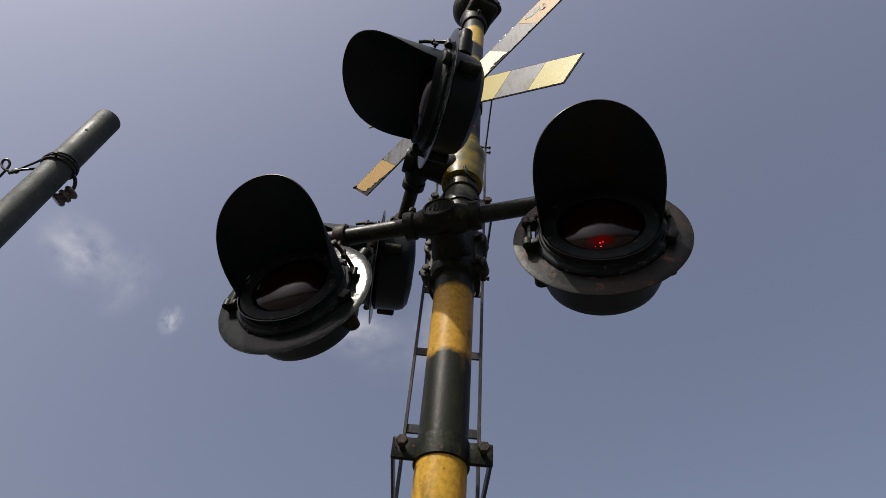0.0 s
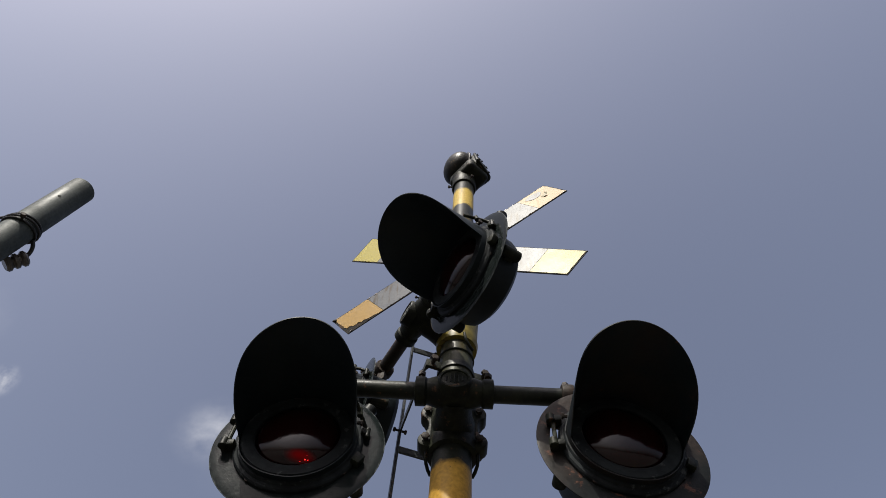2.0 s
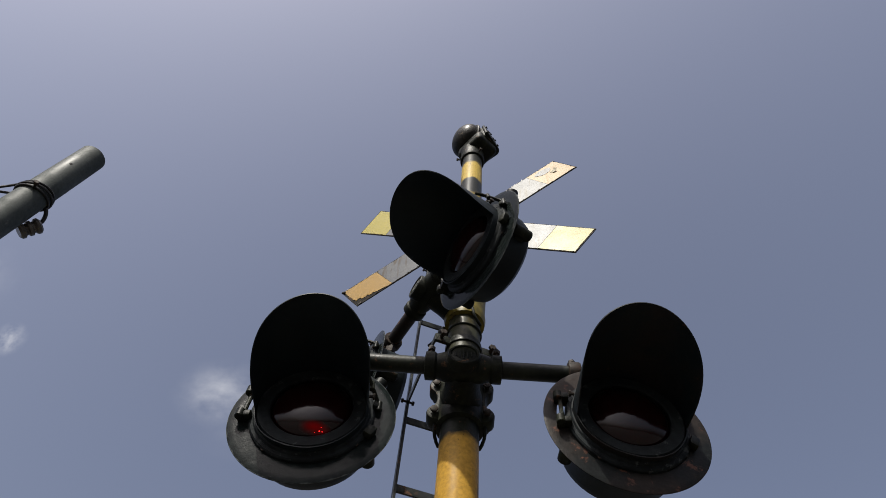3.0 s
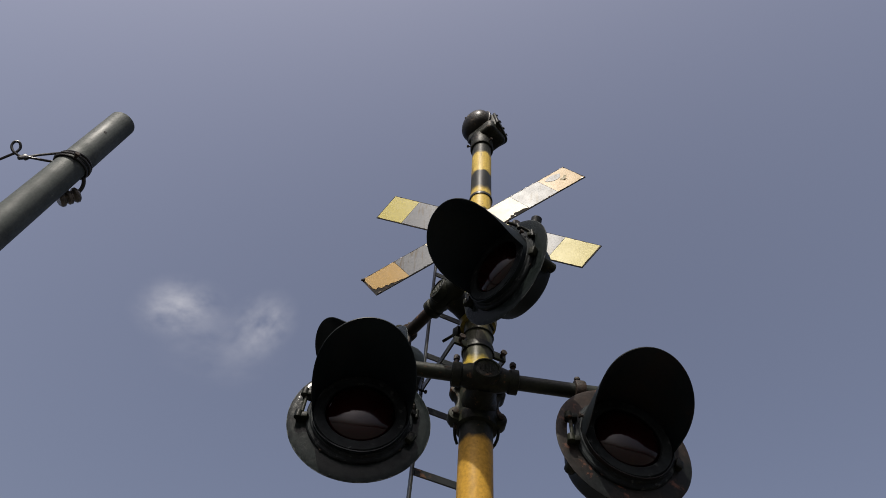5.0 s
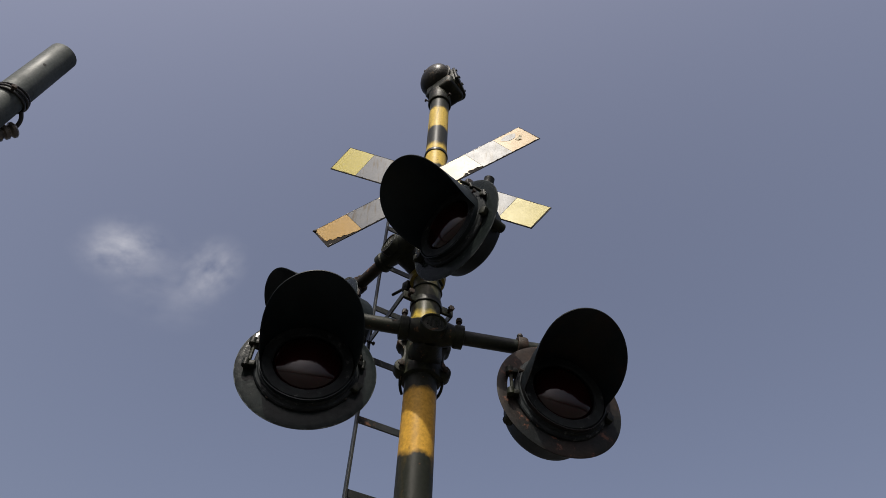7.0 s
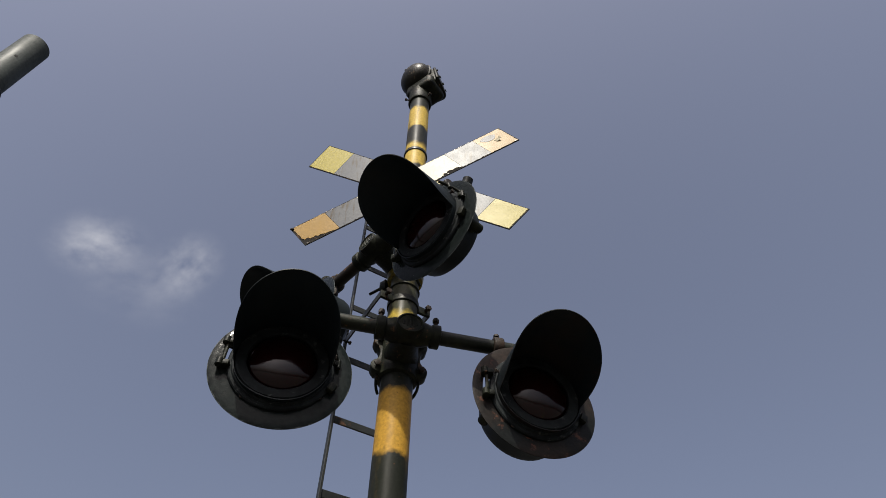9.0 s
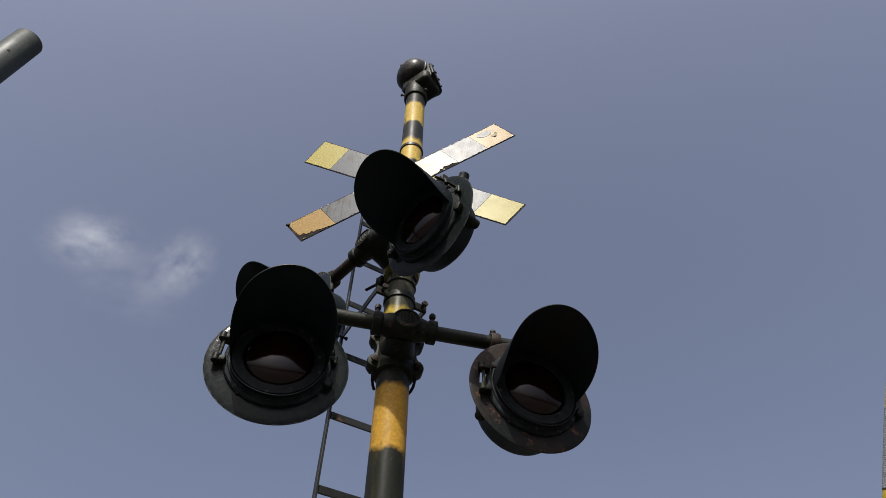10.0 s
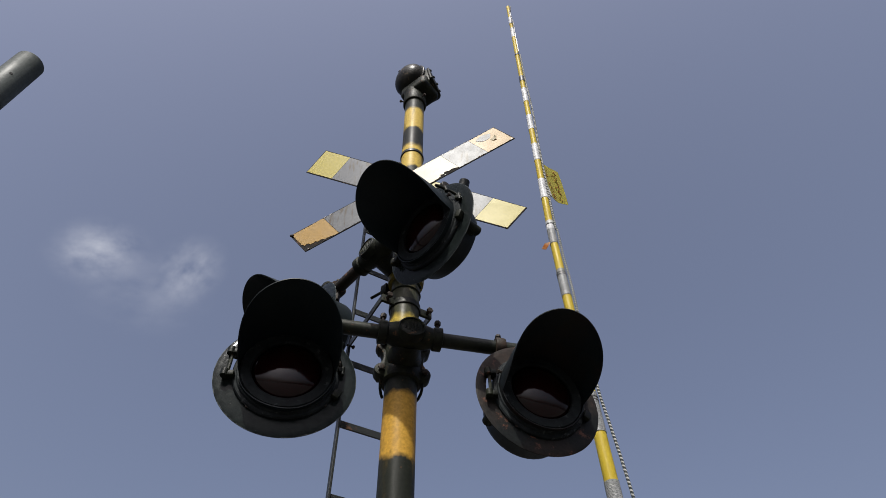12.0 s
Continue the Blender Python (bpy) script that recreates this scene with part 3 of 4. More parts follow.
def signal_lamp(centre, az, el, neck, plate, deep, label, led=0.0, slit=(), gland=True):
    """A round flashing lamp: case, background disc, door ring with hinge and latch, lens, long hood, saddle on its arm. Faces local -y."""
    lamp = thing("signal_lamp", pose(*centre, -el, 0, az + 90), label, "signal lamp", "flashing signal lamps")
    ax = pose(0, 0, 0, 90, 0, 0)          # local z of a turned profile looks along -y
    # background disc with a latch slot
    bm = bmesh.new()
    seg, radii = 96, (0.135, 0.148, 0.158, 0.168, 0.182, 0.196, 0.2)
    lay = []
    for y in (-0.002, 0.002):
        lay.append([[bm.verts.new((r * math.cos(2 * math.pi * i / seg), (y if r < 0.199 else y * 0.4) + 0.045 * (r - 0.135), r * math.sin(2 * math.pi * i / seg))) for i in range(seg)] for r in radii])
    slot = {(k, i) for k in (1, 2) for i in range(44, 50)}
    for a in range(len(radii) - 1):
        for i in range(seg):
            if (a, i) in slot:
                for (da, di, e0, e1) in ((-1, 0, (a, i), (a, i + 1)), (1, 0, (a + 1, i), (a + 1, i + 1)), (0, -1, (a, i), (a + 1, i)), (0, 1, (a, i + 1), (a + 1, i + 1))):
                    if (a + da, i + di) not in slot:
                        bm.faces.new((lay[0][e0[0]][e0[1]], lay[0][e1[0]][e1[1]], lay[1][e1[0]][e1[1]], lay[1][e0[0]][e0[1]]))
                continue
            j = (i + 1) % seg
            for f in lay:
                bm.faces.new((f[a][i], f[a][j], f[a + 1][j], f[a + 1][i]))
    for a in (0, len(radii) - 1):
        for i in range(seg):
            j = (i + 1) % seg
            bm.faces.new((lay[0][a][i], lay[0][a][j], lay[1][a][j], lay[1][a][i]))
    disc = part("background_disc", bm, plate, lamp, "worn black sheet-metal disc", smooth=25)
    for k in range(4):
        a = radians(55 + 90 * k)
        bolt(disc, (0.146 * math.cos(a), 0.0, 0.146 * math.sin(a)), (0, -1, 0), 0.006, 0.008)
    # case
    bm = bmesh.new()
    revolve(bm, [(0.134, -0.004), (0.145, -0.008), (0.147, -0.016), (0.144, -0.020), (0.141, -deep + 0.042), (0.134, -deep + 0.022), (0.114, -deep + 0.008), (0.06, -deep + 0.001), (0, -deep)], ax, 48)
    case = part("case", bm, M_HOOD, lamp)
    for sx in (-1, 1):
        bm = bmesh.new()
        revolve(bm, [(0, -0.03), (0.012, -0.03), (0.017, -0.026), (0.017, 0.026), (0.012, 0.03), (0, 0.03)], pose(sx * 0.142, 0.05, -0.062, 90), 14)
        box(bm, (0.03, 0.03, 0.025), pose(sx * 0.132, 0.05, -0.062), 0.004, 1)
        part("lug", bm, M_CAST, case)
    if gland:
        bm = bmesh.new()
        rod(bm, (0.10, 0.05, 0.11), (0.125, 0.05, 0.165), 0.024, 18, bev=0.004)
        rod(bm, (0.122, 0.05, 0.155), (0.14, 0.05, 0.20), 0.019, 18, bev=0.004)
        part("cable_gland", bm, M_BLACK, case)
    # door ring
    bm = bmesh.new()
    revolve(bm, [(0.149, -0.002), (0.149, 0.008), (0.146, 0.012), (0.139, 0.014), (0.136, 0.019), (0.130, 0.021), (0.130, 0.032), (0.127, 0.036), (0.102, 0.036), (0.098, 0.033), (0.098, 0.0)], ax, 56)
    part("door_ring", bm, M_SEAL, lamp)
    # hinge on one side, latch with wing nut on the other
    bm = bmesh.new()
    rod(bm, (-0.160, -0.016, -0.035), (-0.160, -0.016, 0.055), 0.0055, 10)
    for z in (-0.03, 0.05):
        box(bm, (0.036, 0.026, 0.018), pose(-0.156, -0.013, z, 0, 0, -12), 0.004, 2)
        rod(bm, (-0.166, -0.020, z - 0.012), (-0.166, -0.020, z + 0.012), 0.011, 12, bev=0.002)
    part("hinge", bm, M_CAST, lamp)
    bm = bmesh.new()
    sweep(bm, [(0.120, -0.088, 0.070), (0.126, -0.072, 0.070), (0.132, -0.052, 0.068), (0.141, -0.030, 0.062), (0.150, -0.014, 0.050), (0.155, -0.010, 0.030)], 0.0052, 10)
    rod(bm, (0.136, -0.050, 0.052), (0.130, -0.050, 0.082), 0.007, 12, bev=0.002)
    rod(bm, (0.155, -0.012, 0.022), (0.155, -0.012, 0.054), 0.0065, 12, bev=0.002)
    box(bm, (0.022, 0.020, 0.020), pose(0.149, -0.010, 0.040, 0, 0, 20), 0.005, 2)
    part("latch", bm, M_CAST, lamp)
    bm = bmesh.new()
    box(bm, (0.022, 0.020, 0.03), pose(0.146, -0.014, -0.05, 0, 25, 10), 0.004, 2)
    part("catch", bm, M_CAST, lamp)
    # lens
    bm = bmesh.new()
    revolve(bm, [(0.098, 0.018)] + [(0.098 * math.cos(a), 0.018 + 0.042 * math.sin(a)) for a in [radians(9 * k) for k in range(1, 10)]] + [(0, 0.060)], ax, 56)
    part("lens", bm, M_LENS, lamp, "dark red glass lens")
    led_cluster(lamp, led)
    # hood: a tube with a long top, cut short below
    bm = bmesh.new()
    n_seg, rows, r0 = 96, 10, HOOD_R
    grid = []
    for wall in (0.0, -0.0025):
        g = []
        for k in range(rows + 1):
            ring = []
            for i in range(n_seg):
                phi = 2 * math.pi * i / n_seg
                y = 0.018 + (hood_length(phi) - 0.018) * k / rows
                r = r0 + wall + HOOD_FLARE * (y - 0.03) + 0.0010 * math.sin(5 * phi + 1.3) * k / rows
                ring.append(bm.verts.new((r * math.cos(phi), -y, r * math.sin(phi) - HOOD_DROOP * (y - 0.03))))
            g.append(ring)
        grid.append(g)
    for g in grid:
        for k, (a, b) in enumerate(zip(g, g[1:])):
            for i in range(n_seg):
                j = (i + 1) % n_seg
                if k == 1 and i in slit:
                    # a rusted-through slit lets a little daylight in
                    lo = [bm.verts.new(a[q].co.lerp(b[q].co, 0.16)) for q in (i, j)]
                    hi = [bm.verts.new(a[q].co.lerp(b[q].co, 0.34)) for q in (i, j)]
                    bm.faces.new((a[i], a[j], lo[1], lo[0]))
                    bm.faces.new((hi[0], hi[1], b[j], b[i]))
                    continue
                bm.faces.new((a[i], a[j], b[j], b[i]))
    for k in (0, rows):
        for i in range(n_seg):
            j = (i + 1) % n_seg
            bm.faces.new((grid[0][k][i], grid[0][k][j], grid[1][k][j], grid[1][k][i]))
    hood = part("hood", bm, M_HOOD_RUST if plate is M_PLATE_RUST else M_HOOD, lamp, "long black visor hood")
    for sx in (-1, 1):
        bolt(hood, (sx * (r0 - 0.002), -0.045, 0.035), (sx, 0, 0), 0.008, 0.014)
    # saddle on the cross arm
    bm = bmesh.new()
    yy, zz = neck
    box(bm, (0.07, 0.06, zz - 0.135), pose(0, yy, (zz + 0.135) / 2 - 0.01), 0.010, 2)
    revolve(bm, [(0.025, -0.036), (0.034, -0.034), (0.036, -0.028), (0.036, 0.028), (0.034, 0.034), (0.025, 0.036)], pose(0, yy, zz, 0, 90, 0), 28)
    saddle = part("saddle", bm, M_CAST, lamp, "rusty cast saddle")
    bolt(saddle, (0.0, yy, zz + 0.032), (0, 0, 1), 0.011, 0.03)
    bolt(saddle, (0.02, yy - 0.03, zz - 0.02), (0, -1, -0.3), 0.009, 0.022)
    return lamp


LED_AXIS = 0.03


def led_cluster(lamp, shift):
    """Red light points and a film over the lens with a painted glow round them; the cluster tips down into the case
    while the lamp is dark.
    """
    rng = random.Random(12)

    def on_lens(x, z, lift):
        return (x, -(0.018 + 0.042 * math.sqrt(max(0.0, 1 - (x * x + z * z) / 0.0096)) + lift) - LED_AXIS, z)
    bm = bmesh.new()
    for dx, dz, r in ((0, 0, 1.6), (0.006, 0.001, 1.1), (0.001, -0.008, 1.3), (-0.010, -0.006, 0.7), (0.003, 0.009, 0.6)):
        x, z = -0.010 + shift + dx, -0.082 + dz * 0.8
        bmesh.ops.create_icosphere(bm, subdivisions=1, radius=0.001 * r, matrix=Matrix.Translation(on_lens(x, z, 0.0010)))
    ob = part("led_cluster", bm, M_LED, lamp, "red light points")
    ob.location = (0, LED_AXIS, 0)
    # shell just off the lens; its emission paints the glow of lit glass
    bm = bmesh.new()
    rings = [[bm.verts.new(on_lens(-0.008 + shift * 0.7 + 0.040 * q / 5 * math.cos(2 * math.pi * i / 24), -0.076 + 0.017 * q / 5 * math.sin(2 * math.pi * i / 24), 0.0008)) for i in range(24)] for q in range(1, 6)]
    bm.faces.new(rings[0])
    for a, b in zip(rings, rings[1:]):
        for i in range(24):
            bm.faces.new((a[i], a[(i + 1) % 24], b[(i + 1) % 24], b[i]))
    glow = part("painted_lens_glow", bm, M_GLOW, ob, "thin film over the lens with a painted red glow")
    LEDS.append(ob)
    return ob


def signal_lamps():
    front = "black hooded flashing signal lamp with dark red lens"
    signal_lamp((-0.279, -0.292, 2.461), -70.5, 0.9, (0.038, 0.243), M_PLATE, 0.122, front + ", lower arm", 0.046, (42, 43, 44))
    signal_lamp((0.440, -0.059, 2.496), -67.5, -0.1, (0.050, 0.206), M_PLATE_RUST, 0.15, "rust-stained black hooded signal lamp with dark red lens", 0.0, (93,))
    signal_lamp((0.142, -0.357, 2.987), -129.6, -4.0, (0.045, 0.21), M_PLATE, 0.112, front + ", upper arm")
    signal_lamp((-0.376, 0.053, 2.975), -139.0, -1.5, (0.045, 0.23), M_PLATE, 0.13, front + ", behind mast", gland=False)


# ---- crossbuck ----
def nicked(pts, amount, step, rng):
    """An outline with small nicks along its sides; corners stay."""
    out = []
    cx, cz = sum(p[0] for p in pts) / len(pts), sum(p[1] for p in pts) / len(pts)
    for (x0, z0), (x1, z1) in zip(pts, pts[1:] + pts[:1]):
        k = max(1, int(math.hypot(x1 - x0, z1 - z0) / step))
        for i in range(k):
            f, a = i / k, amount * rng.random() ** 3 if i else 0.0
            x, z = x0 + (x1 - x0) * f, z0 + (z1 - z0) * f
            d = max(1e-6, math.hypot(cx - x, cz - z))
            out.append((x + (cx - x) / d * a, z + (cz - z) / d * a))
    return out


SIGN_AT = Vector((0.0, -0.062, 3.72))


def crossbuck():
    sign = thing("crossbuck_sign", pose(*SIGN_AT, 4.0, 0, -2.0), "weathered crossbuck sign of two boards with yellow and silver sheeting", "crossing sign")
    cuts = (0.0, 0.145, 0.289, 0.5, 0.711, 0.857, 1.0)
    boards = (((-0.522, -0.245), (-0.437, -0.361), (0.429, 0.398), (0.524, 0.276), -0.005, True,
               (M_PANEL_P, M_PANEL_W, M_PANEL_C, M_PANEL_C, M_PANEL_W, M_PANEL_P)),
              ((-0.436, 0.399), (-0.517, 0.228), (0.521, -0.246), (0.426, -0.365), 0.0, False,
               (M_PANEL_Y, M_PANEL_W, M_PANEL_Y, M_PANEL_Y, M_PANEL_W, M_PANEL_Y)))
    rng = random.Random(5)
    for tl, bl, tr, br, y, worn, colours in boards:
        def at(u, v, off, tl=tl, bl=bl, tr=tr, br=br, y=y):
            x = (tl[0] + (tr[0] - tl[0]) * u) * v + (bl[0] + (br[0] - bl[0]) * u) * (1 - v)
            z = (tl[1] + (tr[1] - tl[1]) * u) * v + (bl[1] + (br[1] - bl[1]) * u) * (1 - v)
            return (x, y + off, z)

        def slab(outline, near, far):
            """A thin sheet with the outline given in (u, v) of the board."""
            bm = bmesh.new()
            a = [bm.verts.new(at(u, v, near)) for u, v in outline]
            b = [bm.verts.new(at(u, v, far)) for u, v in outline]
            for i in range(len(a)):
                j = (i + 1) % len(a)
                bm.faces.new((a[i], a[j], b[j], b[i]))
            for f in (bm.faces.new(a), bm.faces.new(b[::-1])):
                bmesh.ops.triangulate(bm, faces=[f])
            return bm
        bm = bmesh.new()
        rows = [[bm.verts.new(at(k / 24, v, off)) for v, off in ((0, -0.002), (1, -0.002), (1, 0.002), (0, 0.002))] for k in (0, 24)]
        for a, b in zip(rows, rows[1:]):
            for i in range(4):
                bm.faces.new((a[i], a[(i + 1) % 4], b[(i + 1) % 4], b[i]))
        bm.faces.new(rows[0])
        bm.faces.new(rows[-1][::-1])
        b = part("board", bm, M_BOARD, sign)
        for k in range(6):
            u0, u1 = cuts[k] + (0.004 if k == 0 else 0.0007), cuts[k + 1] - (0.004 if k == 5 else 0.0007)
            lo, hi = 0.020, 0.975
            sheet = [(u0, lo), (u1, lo), (u1, hi), (u0, hi)]
            if worn and k == 0:
                sheet = [(u0 + 0.003, 0.36), (u0 + 0.008, 0.24), (u0 + 0.020, 0.27), (u0 + 0.028, 0.17), (u0 + 0.042, 0.16), (u0 + 0.050, 0.20), (u0 + 0.058, 0.12),
                         (u0 + 0.076, 0.12), (u0 + 0.086, 0.07), (u0 + 0.106, 0.065), (u0 + 0.120, 0.03), (u1, 0.02), (u1, 0.98), (u0 + 0.001, 0.965)]
            if worn and k == 3:
                sheet = [(u0, lo), (u0 + 0.100, 0.03), (u0 + 0.120, 0.06), (u0 + 0.124, 0.15), (u0 + 0.140, 0.10), (u0 + 0.155, 0.17), (u0 + 0.170, 0.12),
                         (u0 + 0.190, 0.14), (u1, 0.06), (u1, hi), (u0, hi)]
            # nick the sides in metres, then go back to board units
            nick = nicked([(u * 1.23, v * 0.16) for u, v in sheet], 0.0055 if worn else 0.0022, 0.006, rng)
            uv = [(x / 1.23, z / 0.16) for x, z in nick]
            # joints between panels stay straight
            uv = [(u0 if k > 0 and u < u0 + 0.006 else u1 if k < 5 and u > u1 - 0.006 else u, v) for u, v in uv]
            part("sheeting_panel", slab(uv, -0.0034, -0.0022), colours[k], b)
        if worn:
            # bare oval where the film came off, with a curled flap of it
            oval = [(0.915 + 0.036 * math.cos(q) * (1 + 0.15 * math.sin(3 * q)), 0.72 + 0.15 * math.sin(q)) for q in [2 * math.pi * i / 18 for i in range(18)]]
            part("bare_patch", slab(oval, -0.0046, -0.0036), M_PANEL_W, b)
            p = Vector(at(0.925, 0.45, -0.004))
            bm = bmesh.new()
            strap(bm, [p, p + Vector((0.010, -0.004, 0.004)), p + Vector((0.018, -0.005, 0.011)), p + Vector((0.022, -0.010, 0.020))], 0.016, 0.0008, (0.75, 0, -0.6))
            part("curled_flap", bm, M_PANEL_C, b)
            # flaked edge of bright metal
            bm = bmesh.new()
            for i in range(46):
                u = rng.random()
                v = rng.choice((0.975, 0.965, 0.97, 0.03))
                c = Vector(at(u, v, -0.0040))
                box(bm, (0.003 + 0.009 * rng.random(), 0.0012, 0.0015 + 0.002 * rng.random()), Matrix.Translation(c) @ pose(0, 0, 0, rng.uniform(-30, 30), -38.6, 0), 0)
            tagged(part("flaked_edge", bm, M_FLAKE, b, "bright flaked metal edge"), kind="stuff")
            c = Vector(at(0.004, 0.93, -0.005))
            bm = bmesh.new()
            bmesh.ops.create_icosphere(bm, subdivisions=2, radius=0.009, matrix=Matrix.Translation(c) @ Matrix.Diagonal((1.1, 0.6, 0.8, 1)))
            part("rust_knot", bm, M_BOLT, b)
        for x in (0.475, 0.525):
            bolt(b, at(x, 0.5, -0.0035), (0, -1, 0), 0.008, 0.01)
    bm = bmesh.new()
    revolve(bm, [(POLE_R + 0.001, -0.03), (POLE_R + 0.006, -0.028), (POLE_R + 0.006, 0.028), (POLE_R + 0.001, 0.03)], pose(0, 0, 0, 4.0, 0, -2.0).inverted() @ Matrix.Translation((0, -SIGN_AT.y, 0)), 36)
    part("mounting_band", bm, M_CAST, sign)
    return sign


# ---- warning bell on the mast head ----
def warning_bell():
    bell = thing("warning_bell", pose(0, 0, 4.66), "dark cast-iron warning bell with rounded gong on the mast", "warning bell")
    bm = bmesh.new()
    revolve(bm, [(POLE_R + 0.001, 0), (0.064, 0.003), (0.068, 0.012), (0.066, 0.095), (0.074, 0.12), (0.06, 0.14), (0, 0.14)], Matrix(), 36)
    part("socket", bm, M_CAST, bell)
    for a in (200, 320, 90):
        d = Vector((math.cos(radians(a)), math.sin(radians(a)), 0))
        bolt(bell, d * 0.062 + Vector((0, 0, 0.03)), d, 0.009, 0.028)
    turn = pose(0.0, 0.0, 0.199, 0, 0, 150)
    bm = bmesh.new()
    box(bm, (0.17, 0.15, 0.20), turn @ pose(-0.040, -0.026, 0.034, 0, 8, 12), 0.030, 4)
    box(bm, (0.19, 0.155, 0.11), turn @ pose(-0.026, -0.012, -0.048), 0.030, 4)
    bmesh.ops.create_uvsphere(bm, u_segments=14, v_segments=8, radius=0.022, matrix=turn @ pose(-0.012, -0.010, 0.148))
    body = part("housing", bm, M_CAST, bell)
    bm = bmesh.new()
    side = turn @ pose(-0.118, -0.026, 0.034, 0, 8, 12)
    box(bm, (0.018, 0.13, 0.165), side, 0.007, 3)
    part("cover", bm, M_CAST, body)
    for y in (-0.048, 0, 0.048):
        for z in (-0.055, 0.055):
            bolt(body, side @ Vector((-0.007, y, z)), side.to_3x3() @ Vector((-1, 0, 0)), 0.009, 0.010, mat=M_CAST)
    bm = bmesh.new()
    prof = [(0.02, 0.0), (0.098, 0.002), (0.112, 0.003), (0.117, 0.006), (0.117, 0.013), (0.113, 0.017), (0.108, 0.018), (0.107, 0.024)]
    prof += [(0.107 * math.cos(a), 0.030 + 0.080 * math.sin(a)) for a in [radians(9 * k) for k in range(0, 10)]] + [(0, 0.110)]
    revolve(bm, prof, turn @ pose(0.004, 0.016, 0.098, -90, 0, 0) @ pose(0, 0, 0, -6, 14, 0), 48)
    dome = part("dome", bm, M_GONG, bell, "dirty black dome")
    bolt(dome, turn @ Vector((0.048, 0.090, 0.181)), turn.to_3x3() @ Vector((0.5, 0.3, 0.8)), 0.009, 0.022)
    bm = bmesh.new()
    box(bm, (0.11, 0.012, 0.012), turn @ pose(-0.05, -0.03, 0.128), 0.003, 1)
    part("lifting_bar", bm, M_CAST, bell)
    return bell


# ---- grey steel post ----
def steel_post():
    post = thing("steel_post", pose(-1.580, -0.744, 0), "grey galvanised steel pipe post with cable tied round it", "post")
    top, r = 3.955, 0.0585
    bm = bmesh.new()
    revolve(bm, [(0, 0), (r, 0), (r, 2.0), (r, top - 0.002), (r - 0.002, top), (r - 0.006, top), (r - 0.006, top - 0.5), (0, top - 0.5)], Matrix(), 40)
    part("pipe", bm, M_STEEL, post)
    # dark disc proud of the pipe; its colour stands in for a hole's shade
    bm = bmesh.new()
    d = Vector((0.04, -0.034, 0)).normalized()
    rod(bm, d * (r - 0.002) + Vector((0, 0, 3.756)), d * (r + 0.0008) + Vector((0, 0, 3.756)), 0.0065, 14)
    part("drilled_hole", bm, M_HOLE_SHADE, post)
    for k in range(3):
        bm = bmesh.new()
        pts = []
        for i in range(41):
            a = 2 * math.pi * i / 40
            rr = r + 0.005 + 0.003 * (k == 1)
            pts.append((rr * math.cos(a), rr * math.sin(a), 3.515 + 0.013 * k + 0.014 * math.sin(a - 0.3 + 0.5 * k)))
        sweep(bm, pts, 0.0048, 8)
        part("cable_turn", bm, M_WIRE, post)
    # two strands run to a knot and end in a loop
    for k, line in enumerate((((-0.02, -0.062, 3.525), (-0.05, -0.068, 3.515), (-0.08, -0.080, 3.49), (-0.105, -0.091, 3.462)),
                              ((-0.05, -0.04, 3.50), (-0.07, -0.06, 3.482), (-0.09, -0.08, 3.465), (-0.108, -0.092, 3.455)),
                              ((-0.108, -0.092, 3.455), (-0.125, -0.105, 3.448), (-0.142, -0.125, 3.452), (-0.152, -0.142, 3.47), (-0.147, -0.150, 3.49),
                               (-0.134, -0.142, 3.495), (-0.130, -0.125, 3.48), (-0.138, -0.118, 3.458), (-0.16, -0.115, 3.445), (-0.20, -0.11, 3.43), (-0.27, -0.10, 3.42)))):
        bm = bmesh.new()
        sweep(bm, eased(line), 0.0052, 8)
        part("cable_strand", bm, M_WIRE, post)
    bm = bmesh.new()
    box(bm, (0.026, 0.018, 0.022), pose(-0.111, -0.093, 3.455, 10, 20, 40), 0.007, 2)
    knot = part("knot", bm, M_WIRE, post)
    bm = bmesh.new()
    sweep(bm, [(-0.108, -0.092, 3.455), (-0.112, -0.098, 3.44), (-0.116, -0.104, 3.428)], 0.008, 8)
    part("knot_end", bm, M_WIRE, knot)
    d = Vector((0.8, -0.6, 0)).normalized()
    bolt(post, d * (r + 0.004) + Vector((0, 0, 3.50)), d, 0.011, 0.034, "stud")
    # spool insulator behind the post
    bm = bmesh.new()
    c = Matrix.Translation((-0.012, 0.094, 3.432)) @ frame_for((0.55, 0.2, 0.8)) @ Matrix.Scale(1.18, 4)
    revolve(bm, [(0, -0.034), (0.021, -0.034), (0.027, -0.028), (0.027, -0.020), (0.020, -0.013), (0.020, -0.009), (0.026, -0.005), (0.026, 0.005), (0.020, 0.009), (0.020, 0.013),
                 (0.027, 0.020), (0.027, 0.028), (0.021, 0.034), (0, 0.034)], c, 24)
    ins = part("insulator", bm, M_PORCELAIN, post, "ribbed spool insulator")
    bm = bmesh.new()
    sweep(bm, eased([(0.03, 0.055, 3.515), (0.024, 0.078, 3.50), (0.012, 0.094, 3.475), (-0.004, 0.095, 3.445)]), 0.008, 8)
    part("hanger", bm, M_WIRE, ins)
    return post


# ---- barrier: machine on the ground, long arm that rises ----
PIVOT, SWING = Vector((0.664, 0.278, 0.735)), -51.76
JOINT, TIP = 3.0, 6.0


def rod_radius(s):
    return 0.0186 + 0.0037 * (3.0 - s) if s < 3.0 else 0.0186 - 0.0016 * (s - 3.0)


